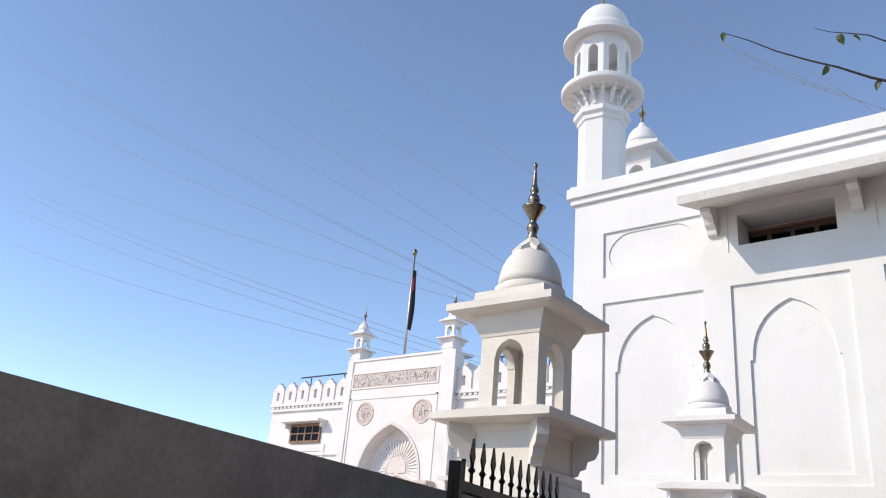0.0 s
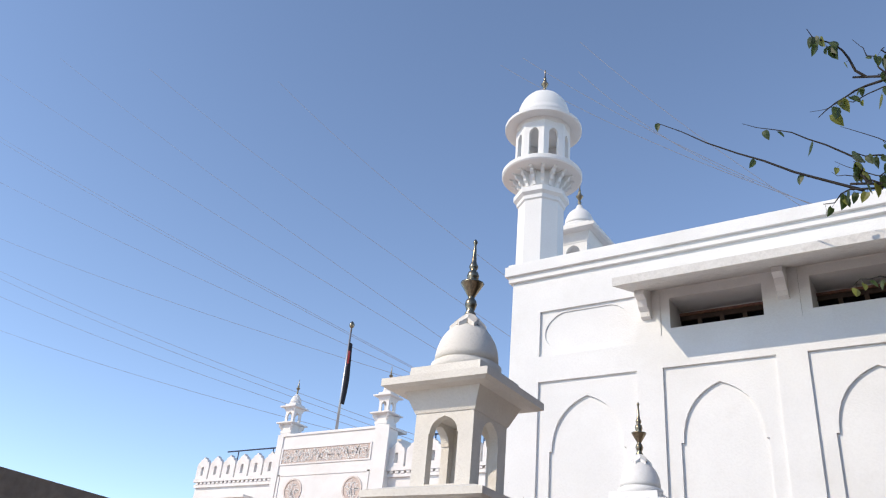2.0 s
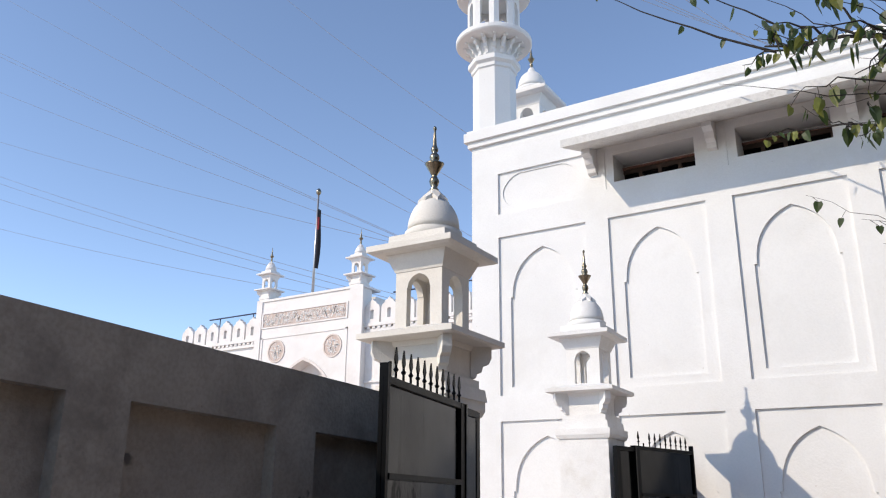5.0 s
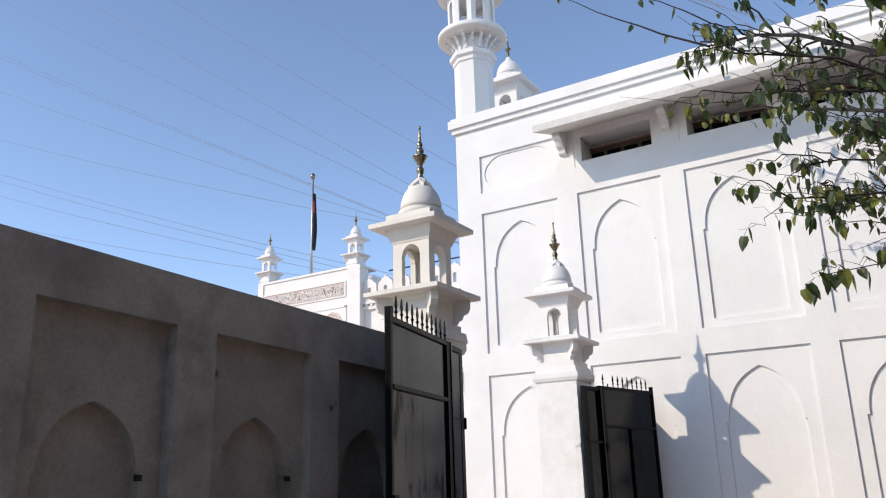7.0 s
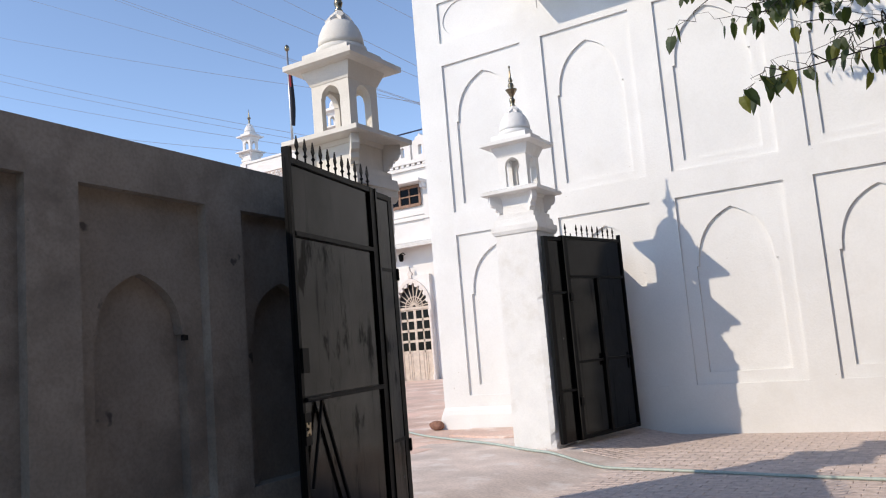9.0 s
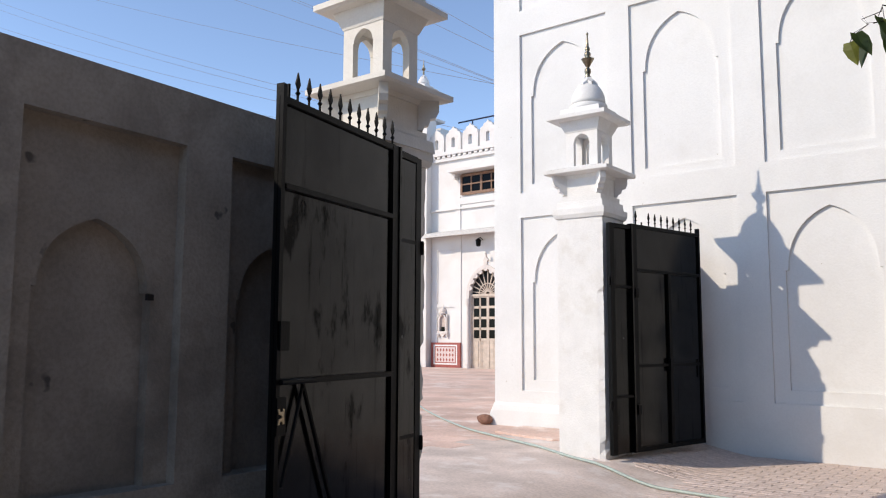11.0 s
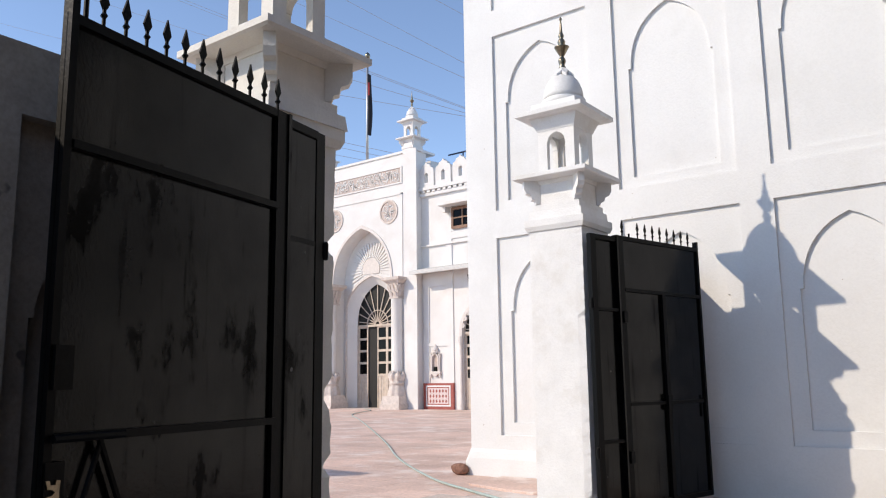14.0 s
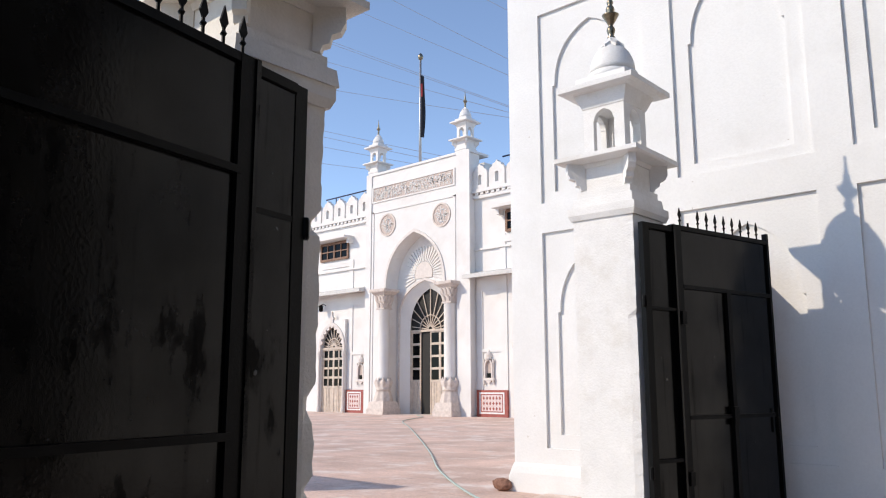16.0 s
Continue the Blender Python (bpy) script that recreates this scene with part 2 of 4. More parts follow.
def arch_half(xl, xc, zs, za, n=9):
    """The left half of a four-centred arch, from its spring to its apex."""
    w, h = xc - xl, za - zs
    p = ((xl, zs), (xl, zs + 0.55 * h), (xl + 0.42 * w, zs + 0.86 * h), (xc, za))
    out = []
    for i in range(n + 1):
        s = i / n
        c = ((1 - s) ** 3, 3 * s * (1 - s) ** 2, 3 * s * s * (1 - s), s ** 3)
        out.append((sum(c[k] * p[k][0] for k in range(4)), sum(c[k] * p[k][1] for k in range(4))))
    return out


def arch_outline(xl, xr, zb, zs, za, step=0.0, n=9):
    """A closed outline of an arched shape; step sets the jambs that much further out than the arch."""
    xc = (xl + xr) / 2
    left = arch_half(xl, xc, zs, za, n)
    right = [(2 * xc - x, z) for x, z in reversed(left[:-1])]
    jl = [(xl - step, zb), (xl - step, zs)] if step else [(xl, zb)]
    jr = [(xr + step, zs), (xr + step, zb)] if step else [(xr, zb)]
    return jl + left + right + jr


def arch_slab(bm, u0, u1, z0, z1, arch, d0, d1, face=Y_FACE):
    """A slab with an arched opening: arch = (xl, xr, zb, zs, za, step)."""
    xl, xr, zb, zs, za, step = arch
    xc = (xl + xr) / 2
    o = arch_outline(*arch)
    half = len(o) // 2
    left = o[:half + 1]
    right = o[half:]
    if zb > z0 + 1e-4:
        prism(bm, [(u0, z0), (u1, z0), (u1, zb), (u0, zb)], d0, d1, face)
    prism(bm, [(u0, zb)] + left + [(xc, z1), (u0, z1)], d0, d1, face)
    prism(bm, [(u1, zb), (u1, z1), (xc, z1)] + right, d0, d1, face)
    return bm


def arch_band(bm, xl, xr, zb, zs, za, w, d0, d1, face=Y_FACE):
    """A moulding of width w that runs round an arch."""
    a = arch_outline(xl, xr, zb, zs, za)
    b = arch_outline(xl - w, xr + w, zb, zs, za + w * 1.25)
    for i in range(len(a) - 1):
        prism(bm, [a[i], a[i + 1], b[i + 1], b[i]], d0, d1, face)
    return bm


def lathe(bm, profile, seg=24, cx=0.0, cy=0.0, squash=None):
    rings = []
    for r, z in profile:
        rings.append([bm.verts.new((cx + r * math.cos(2 * math.pi * i / seg), cy + r * math.sin(2 * math.pi * i / seg), z)) for i in range(seg)])
    for a, b in zip(rings, rings[1:]):
        for i in range(seg):
            bm.faces.new((a[i], a[(i + 1) % seg], b[(i + 1) % seg], b[i]))
    bm.faces.new(rings[0][::-1])
    bm.faces.new(rings[-1])
    return bm


def tube(bm, pts, radii, seg=6):
    rings = []
    for i, p in enumerate(pts):
        p = Vector(p)
        d = (Vector(pts[min(i + 1, len(pts) - 1)]) - Vector(pts[max(i - 1, 0)])).normalized()
        s = d.cross(Vector((0.13, 0.21, 0.97))).normalized()
        q = d.cross(s)
        r = radii[i] if isinstance(radii, (list, tuple)) else radii
        rings.append([bm.verts.new(p + r * (math.cos(2 * math.pi * k / seg) * s + math.sin(2 * math.pi * k / seg) * q)) for k in range(seg)])
    for a, b in zip(rings, rings[1:]):
        for k in range(seg):
            bm.faces.new((a[k], a[(k + 1) % seg], b[(k + 1) % seg], b[k]))
    bm.faces.new(rings[0][::-1])
    bm.faces.new(rings[-1])
    return bm


def B():
    return bmesh.new()


# ---------------------------------------------------------------- ground
def ground_height(x, y):
    s = min(1, max(0, (-2.9 - x) / 0.9))
    return 0.12 * s * s * (3 - 2 * s)


bm = B()
xs = [-3000, -400, -120, -60, -40] + [-30 + i * 1.0 for i in range(26)] + [-4 + 0.15 * i for i in range(12)] + [-2 + i * 0.5 for i in range(17)] + [12, 40, 120, 400, 3000]
ys = [-3000, -400, -100, -40] + [-20 + i * 1.0 for i in range(60)] + [60, 120, 400, 3000]
grid = [[bm.verts.new((x, y, ground_height(x, y))) for x in xs] for y in ys]
for j in range(len(ys) - 1):
    for i in range(len(xs) - 1):
        bm.faces.new((grid[j][i], grid[j][i + 1], grid[j + 1][i + 1], grid[j + 1][i]))
tagged(part("ground", bm, M_LANE, smooth=True), "sandy worn concrete and earth ground of lane and yard", "ground", kind="structure")


# ---------------------------------------------------------------- ornaments shared by the buildings
def finial(parent, z, s, tall=1.0):
    prof = [(0.030, 0), (0.034, 0.012), (0.022, 0.03), (0.030, 0.05), (0.036, 0.07), (0.030, 0.09), (0.018, 0.105), (0.022, 0.115),
            (0.066, 0.185), (0.070, 0.193), (0.030, 0.198), (0.026, 0.206), (0.034, 0.225), (0.036, 0.24), (0.030, 0.258), (0.016, 0.27),
            (0.026, 0.285), (0.027, 0.298), (0.02, 0.312), (0.015, 0.325), (0.010, 0.40), (0.007, 0.43), (0.013, 0.44), (0.013, 0.452), (0.004, 0.464)]
    bm = lathe(B(), [(r * s * 0.92, z + h * s * tall) for r, h in prof], 12)
    return part("finial", bm, M_BRASS, parent, "brass finial with a lotus cup", smooth=True)


def chhatri(parent, z, s, mat, seg=24, detail=True, spire=1.1, taller=0.0):
    """A domed kiosk whose neck starts at z; s = 1 has eaves 0.64 m wide; taller lengthens its arched body."""
    neck = taper(B(), 0.46 * s, z, 0.46 * s, z + 0.07 * s)
    taper(neck, 0.40 * s, z + 0.07 * s, 0.40 * s, z + 0.29 * s)
    part("neck", neck, mat, parent)
    lower = taper(B(), 0.42 * s, z + 0.26 * s, 0.44 * s, z + 0.30 * s)
    taper(lower, 0.68 * s, z + 0.295 * s, 0.715 * s, z + 0.303 * s)
    taper(lower, 0.72 * s, z + 0.303 * s, 0.72 * s, z + 0.338 * s)
    taper(lower, 0.72 * s, z + 0.338 * s, 0.48 * s, z + 0.375 * s)
    part("lower_eave", lower, mat, parent)
    if detail:
        # scrolled brackets under the corners of the lower eave
        for k in range(4):
            b = B()
            prism(b, [(0.26 * s, 0.085 * s), (0.295 * s, 0.085 * s), (0.305 * s, 0.115 * s), (0.335 * s, 0.125 * s), (0.345 * s, 0.165 * s),
                      (0.385 * s, 0.18 * s), (0.405 * s, 0.22 * s), (0.405 * s, 0.30 * s), (0.26 * s, 0.30 * s)], -0.03 * s, 0.03 * s)
            o = part("bracket", b, mat, parent, at=(0, 0, z))
            o.rotation_euler = (0, 0, radians(45 + 90 * k))
    zb, zt, h = z + 0.375 * s, z + 0.75 * s + taller, 0.18 * s
    for k in range(4):
        e = h if k % 2 == 0 else h - 0.05 * s
        w = arch_slab(B(), -e, e, zb, zt, (-0.085 * s, 0.085 * s, zb + 0.02 * s, zb + 0.235 * s + taller, zb + 0.325 * s + taller, 0.006 * s), -h, -h + 0.05 * s)
        o = part("arched_side", w, mat, parent)
        o.rotation_euler = (0, 0, radians(90 * k))
    roof = taper(B(), 0.37 * s, zt - 0.03 * s, 0.47 * s, zt + 0.085 * s)
    taper(roof, 0.60 * s, zt + 0.085 * s, 0.655 * s, zt + 0.098 * s)
    taper(roof, 0.66 * s, zt + 0.098 * s, 0.66 * s, zt + 0.138 * s)
    taper(roof, 0.66 * s, zt + 0.138 * s, 0.46 * s, zt + 0.165 * s)
    taper(roof, 0.45 * s, zt + 0.16 * s, 0.44 * s, zt + 0.225 * s)
    part("roof_eave", roof, mat, parent)
    zd = zt + 0.225 * s
    prof = [(0.185, 0.0), (0.20, 0.01), (0.20, 0.05), (0.178, 0.06), (0.176, 0.07)]
    prof += [(0.182 * math.cos(a) ** 0.9, 0.07 + 0.24 * math.sin(a)) for a in [i * math.pi / 2 / 10 for i in range(0, 9)]]
    prof += [(0.055, 0.318), (0.042, 0.345), (0.032, 0.372)]
    part("dome", lathe(B(), [(r * s, zd + h2 * s) for r, h2 in prof], seg), mat, parent, smooth=True)
    if detail:
        pet = B()
        for k in range(8):
            a = k * math.pi / 4
            c, q = math.cos(a), math.sin(a)
            def at2(r, t, hh):
                return (s * (c * r - q * t), s * (q * r + c * t), zd + hh * s)
            v = [pet.verts.new(at2(*p)) for p in ((0.034, -0.02, 0.365), (0.034, 0.02, 0.365), (0.075, 0.03, 0.325), (0.115, 0.0, 0.285), (0.075, -0.03, 0.325))]
            w = [pet.verts.new((x.co.x, x.co.y, x.co.z - 0.03 * s)) for x in v]
            pet.faces.new(v)
            pet.faces.new(w[::-1])
            for i in range(5):
                pet.faces.new((v[i], w[i], w[(i + 1) % 5], v[(i + 1) % 5]))
        part("lotus_petals", pet, mat, parent)
    finial(parent, zd + 0.365 * s, spire * s)


# ---------------------------------------------------------------- wing of the mosque
WY = 11.03
LAYER = 0.035
wing = root("mosque_wing", (0, 0, 0), "long white plastered mosque wing with two storeys of blind arches", "building")
bays = [(-6.07, -4.70)] + [(-4.37 + 1.655 * i, -3.05 + 1.655 * i) for i in range(11)]
xw = -6.52
# the wall behind, with openings for the clerestory windows
WIN = [(a + 0.12, b - 0.08) for a, b in bays[1:]]
bm = B()
box(bm, -6.52, 14.0, WY + 2 * LAYER, WY + 0.5, -0.3, 6.21)
box(bm, -6.52, 14.0, WY + 2 * LAYER, WY + 0.5, 6.62, 7.3)
px = -6.52
for a, b in WIN + [(14.0, 14.0)]:
    if px < a - 1e-4:
        box(bm, px, a, WY + 2 * LAYER, WY + 0.5, 6.21, 6.62)
    px = b
box(bm, -6.52, 14.0, WY + 0.5, WY + 9.0, -0.3, 7.3)
part("wall", bm, M_WHITE, wing)
# piers and bands stand proud of the panels
edges = [xw] + [v for b in bays for v in b] + [14.0]
for i in range(0, len(edges), 2):
    part("wall_pier", box(B(), edges[i], edges[i + 1], WY, WY + 2 * LAYER, -0.3, 7.3), M_WHITE, wing)
for k, (a, b) in enumerate(bays):
    for z0, z1 in ((-0.3, 0.61), (3.02, 3.37), (5.70, 6.06 if k == 0 else 6.12), (6.72 if k == 0 else 6.74, 7.3)):
        part("wall_band", box(B(), a, b, WY, WY + 2 * LAYER, z0, z1), M_WHITE, wing)
for k, (a, b) in enumerate(bays):
    for zb, zs, za, zt, z0 in ((0.76, 2.10, 2.81, 3.02, 0.61), (3.49, 4.77, 5.47, 5.70, 3.37)):
        bm = arch_slab(B(), a, b, z0, zt, (a + 0.20, b - 0.20, zb, zs, za, 0.03), WY + LAYER, WY + 2 * LAYER)
        part("blind_arch", bm, M_WHITE, wing)
# cartouche panel over the first bay
a, b = bays[0]
oval = [((a + b) / 2 + 0.62 * math.cos(t) * (1 if abs(math.cos(t)) > 0 else 1), 6.39 + 0.29 * max(-1, min(1, 1.25 * math.sin(t)))) for t in [i * math.pi / 16 for i in range(32)]]
bm = B()
top = [p for p in oval[:17]]
bot = [p for p in oval[16:]] + [oval[0]]
prism(bm, [(b, 6.39)] + top + [(a, 6.39), (a, 6.72), (b, 6.72)], WY + LAYER, WY + 1.5 * LAYER)
prism(bm, [(a, 6.39)] + bot + [(b, 6.39), (b, 6.06), (a, 6.06)], WY + LAYER, WY + 1.5 * LAYER)
bm2 = B()
box(bm2, a, b, WY + 1.5 * LAYER, WY + 2 * LAYER, 6.06, 6.72)
part("cartouche_panel", bm, M_WHITE, wing)
part("cartouche_back", bm2, M_WHITE, wing)
# clerestory windows under the canopy
for k, (a, b) in enumerate(bays[1:]):
    wa, wb = a + 0.12, b - 0.08
    fr = B()
    for p in ((a, wa, 6.12, 6.74), (wb, b, 6.12, 6.74), (wa, wb, 6.12, 6.21), (wa, wb, 6.62, 6.74)):
        box(fr, p[0], p[1], WY + 0.012, WY + 2 * LAYER, p[2], p[3])
    win = part("window", fr, M_WHITE, wing)
    # brown casement deep in the opening, its wood darkened for the recess's shade
    y0 = WY + 0.43
    cas = B()
    box(cas, wa, wb, y0, y0 + 0.05, 6.21, 6.27)
    box(cas, wa, wb, y0, y0 + 0.05, 6.47, 6.53)
    for i in range(4):
        x = wa + 0.25 + (wb - wa - 0.28) * i / 3
        box(cas, x - 0.025, x + 0.025, y0 - 0.004, y0 + 0.05, 6.27, 6.47)
    part("casement", cas, M_CASEMENT, win, "brown wooden casement")
    part("pane", box(B(), wa, wb, y0 + 0.03, y0 + 0.036, 6.27, 6.47), M_GLASS, win)
    part("rough_lintel", box(B(), wa, wb, y0 - 0.03, y0 + 0.05, 6.53, 6.56), M_BRICK, win)
# cornice
for off, z0, z1 in ((0.05, 7.235, 7.325), (0.095, 7.325, 7.475), (0.06, 7.475, 7.52)):
    bm = B()
    plan = [(-6.52 - off, WY - off), (14.0, WY - off), (14.0, WY + 0.3), (-6.2, WY + 0.3), (-6.2, WY + 9.0), (-6.52 - off, WY + 9.0)]
    lo = [bm.verts.new((x, y, z0)) for x, y in plan]
    hi = [bm.verts.new((x, y, z1)) for x, y in plan]
    bm.faces.new(lo[::-1])
    bm.faces.new(hi)
    for i in range(6):
        bm.faces.new((lo[i], lo[(i + 1) % 6], hi[(i + 1) % 6], hi[i]))
    part("cornice", bm, M_WHITE, wing)
bm = B()
box(bm, -6.2, 14, WY + 0.3, WY + 9.0, 7.3, 7.36)
part("roof", bm, M_CANOPY, wing)
# sloping canopy and its brackets
bmx = B()
o = [(10.17, 6.48), (10.17, 6.59), (WY, 6.86), (WY, 6.75)]
va = [bmx.verts.new((-4.66, y, z)) for y, z in o]
vb = [bmx.verts.new((14.0, y, z)) for y, z in o]
bmx.faces.new(va)
bmx.faces.new(vb[::-1])
for i in range(4):
    bmx.faces.new((va[i], vb[i], vb[(i + 1) % 4], va[(i + 1) % 4]))
part("canopy", bmx, M_CANOPY, wing, "weathered concrete canopy slab")
for k, (a, b) in enumerate(bays[1:]):
    x = a - 0.17
    bm = B()
    o = [(WY, 6.36), (WY - 0.07, 6.38), (WY - 0.09, 6.44), (WY - 0.15, 6.48), (WY - 0.19, 6.56), (WY - 0.28, 6.60), (WY - 0.28, 6.72), (WY, 6.80)]
    va = [bm.verts.new((x - 0.06, y, z)) for y, z in o]
    vb = [bm.verts.new((x + 0.06, y, z)) for y, z in o]
    bm.faces.new(va)
    bm.faces.new(vb[::-1])
    for i in range(len(o)):
        bm.faces.new((va[i], vb[i], vb[(i + 1) % len(o)], va[(i + 1) % len(o)]))
    part("canopy_bracket", bm, M_WHITE, wing)
# plinth
bm = B()
o = [(WY, -0.3), (WY - 0.06, -0.3), (WY - 0.055, 0.33), (WY - 0.04, 0.40), (WY - 0.015, 0.435), (WY, 0.44)]
ends = []
for x, k in ((-6.57, 0.75), (-6.52, 1.0), (-6.1, 1.0), (-3.95, 1.0)):
    ends.append([bm.verts.new((x + (0.03 * noise.noise(Vector((5 * z, x, 2))) if k < 1 else 0), y, z if z < 0 else z * k)) for y, z in o])
for ra, rb in zip(ends, ends[1:]):
    for i in range(5):
        bm.faces.new((ra[i], rb[i], rb[i + 1], ra[i + 1]))
bm.faces.new(ends[0])
bm.faces.new(ends[-1][::-1])
part("plinth", bm, M_WHITE, wing)

# ---------------------------------------------------------------- minaret
mx, my = -6.28, 11.35
minaret = root("minaret", (mx, my, -0.09), "white octagonal minaret with a bracketed round balcony and dome", "minaret", turn=-16.0)
minaret.scale = (0.875, 0.875, 1.0)
def ring8(r, z0, z1, r1=None):
    return lathe(B(), [(r, z0), (r1 or r, z1)], 8)
part("shaft", ring8(0.40, 7.3, 8.78), M_WHITE, minaret)
bm = lathe(B(), [(0.40, 8.70), (0.43, 8.72), (0.43, 8.78), (0.49, 8.82), (0.49, 8.90), (0.40, 8.93)], 8)
part("shaft_cap", bm, M_WHITE, minaret)
part("balcony_neck", lathe(B(), [(0.34, 8.92), (0.34, 9.02), (0.36, 9.08), (0.40, 9.25)], 24), M_WHITE, minaret, smooth=True)
part("balcony_slab", lathe(B(), [(0.55, 9.22), (0.70, 9.24), (0.72, 9.26), (0.72, 9.32), (0.70, 9.34), (0.5, 9.35)], 40), M_WHITE, minaret)
cb = B()
prism(cb, [(0.32, 8.98), (0.36, 8.98), (0.385, 9.04), (0.43, 9.06), (0.45, 9.12), (0.50, 9.14), (0.52, 9.19), (0.58, 9.20), (0.58, 9.235), (0.32, 9.235)], -0.028, 0.028)
c0 = part("corbel", cb, M_WHITE, minaret)
for k in range(1, 16):
    more(c0, "corbel", (0, 0, 0), 22.5 * k)
part("lantern_base", lathe(B(), [(0.48, 9.33), (0.48, 9.42)], 32), M_WHITE, minaret)
# lantern: eight arched bays
R = 0.46
for k in range(8):
    seg = math.pi / 4
    half = R * math.tan(seg / 2)
    bm = arch_slab(B(), -half, half, 9.41, 10.12, (-0.09, 0.09, 9.46, 9.88, 10.0, 0.0), -R, -R + 0.07)
    o = part("lantern_bay", bm, M_WHITE, minaret)
    o.rotation_euler = (0, 0, seg * k + seg / 2)
part("lantern_eave", lathe(B(), [(0.44, 10.10), (0.47, 10.12), (0.50, 10.18), (0.69, 10.16), (0.71, 10.17), (0.71, 10.22), (0.52, 10.34), (0.50, 10.36)], 40), M_WHITE, minaret, smooth=False)
prof = [(0.50, 10.33), (0.53, 10.34), (0.53, 10.41), (0.49, 10.42)] + [(0.49 * math.cos(a) ** 0.9, 10.42 + 0.52 * math.sin(a)) for a in [i * math.pi / 2 / 12 for i in range(12)]] + [(0.09, 10.945), (0.05, 10.97)]
part("dome", lathe(B(), prof, 36), M_WHITE, minaret, smooth=True)
finial(minaret, 10.95, 1.15)

kiosk = root("roof_kiosk", (-6.50, 13.25, 0), "small white domed kiosk with arched sides on the roof", "kiosk")
bm = taper(B(), 0.62, 7.3, 0.62, 7.86)
part("base", bm, M_WHITE, kiosk)
chhatri(kiosk, 7.83, 1.45, M_WHITE, 24, False, 0.74)

# ---------------------------------------------------------------- main hall with the portal
HY = 27.62
hall = root("mosque_hall", (0, 0, 0), "white two-storey mosque hall with a tall arched portal", "building")
SET = 0.32
HB = HY + SET
part("wall", box(B(), -33.2, -27.2, HB + 0.06, HB + 12, -0.3, 9.1), M_HALL, hall)
part("wall", box(B(), -22.0, 0, HB + 0.06, HB + 12, -0.3, 9.1), M_HALL, hall)
part("wall", box(B(), -27.2, -22.0, HB + 1.2, HB + 12, -0.3, 10.8), M_HALL, hall)
# portal block with its great arch
CX = -24.72
bm = arch_slab(B(), -27.72, -21.58, -0.3, 10.85, (CX - 1.74, CX + 1.74, -0.3, 5.5, 7.9, 0.0), HY, HY + 0.68)
part("portal_front", bm, M_HALL, hall)
bm = arch_band(B(), CX - 1.74, CX + 1.74, 5.42, 5.5, 7.9, 0.11, HY - 0.05, HY)
part("arch_moulding", bm, M_PALE, hall, "pale stone arch moulding")
bm = arch_slab(B(), -27.0, -22.4, -0.3, 8.2, (CX - 1.54, CX + 1.54, -0.3, 4.3, 5.85, 0.0), HY + 0.68, HY + 0.72)
part("portal_inner_wall", bm, M_HALL, hall)
# splayed reveal between the wall and the door
bm = B()
ra = [bm.verts.new((x, HY + 0.71, z)) for x, z in arch_outline(CX - 1.54, CX + 1.54, -0.3, 4.3, 5.85, 0.0, 12)]
rb = [bm.verts.new((x, HY + 1.0, z)) for x, z in arch_outline(CX - 1.2, CX + 1.2, -0.3, 3.75, 5.52, 0.0, 12)]
for i in range(len(ra) - 1):
    bm.faces.new((ra[i], ra[i + 1], rb[i + 1], rb[i]))
part("door_reveal", bm, M_HALL, hall, smooth=True)
bm = arch_band(B(), CX - 1.54, CX + 1.54, 0.1, 4.3, 5.85, 0.09, HY + 0.63, HY + 0.68)
part("door_moulding", bm, M_PALE, hall)
# sunburst over the door: a plain disc with petals round it
SX, SZ = CX - 0.04, 6.13
burst = part("sunburst", prism(B(), [(SX + 0.52 * math.cos(i * math.pi / 18), max(5.95, SZ + 0.52 * math.sin(i * math.pi / 18))) for i in range(36)], HY + 0.63, HY + 0.68), M_PALE, hall, "plastered sunburst relief")
for k in range(27):
    bm = B()
    a = radians(-22 + 224 * k / 26)
    c, q = math.cos(a), math.sin(a)
    r0, r1 = 0.56, 1.18 + 0.10 * abs(c)
    w0, w1 = 0.024, 0.050
    prism(bm, [(SX + r * c - w * q, SZ + r * q + w * c) for r, w in ((r0, w0), (r0, -w0), (r1 - 0.05, -w1), (r1 + 0.02, -w1 * 0.6), (r1 + 0.045, 0.0), (r1 + 0.02, w1 * 0.6), (r1 - 0.05, w1))], HY + 0.635, HY + 0.68)
    part("sunburst_ray", bm, M_HALL, burst)
# frame line and cornices on the front
bm = B()
for p in ((-27.4, -27.3, 0.2, 9.14), (-22.40, -22.30, 0.2, 9.14), (-27.4, -22.30, 9.08, 9.16)):
    box(bm, p[0], p[1], HY - 0.035, HY, p[2], p[3])
part("portal_frame", bm, M_HALL, hall)
bm = box(B(), -27.8, -21.5, HY - 0.06, HY + 1.2, 10.85, 10.95)
part("portal_cornice", bm, M_HALL, hall)
bm = box(B(), -22.22, -21.5, HY - 0.06, HY, -0.3, 10.85)
part("pier", bm, M_HALL, hall)
bm = box(B(), -27.8, -27.45, HY - 0.06, HY, -0.3, 10.85)
part("pier", bm, M_HALL, hall)


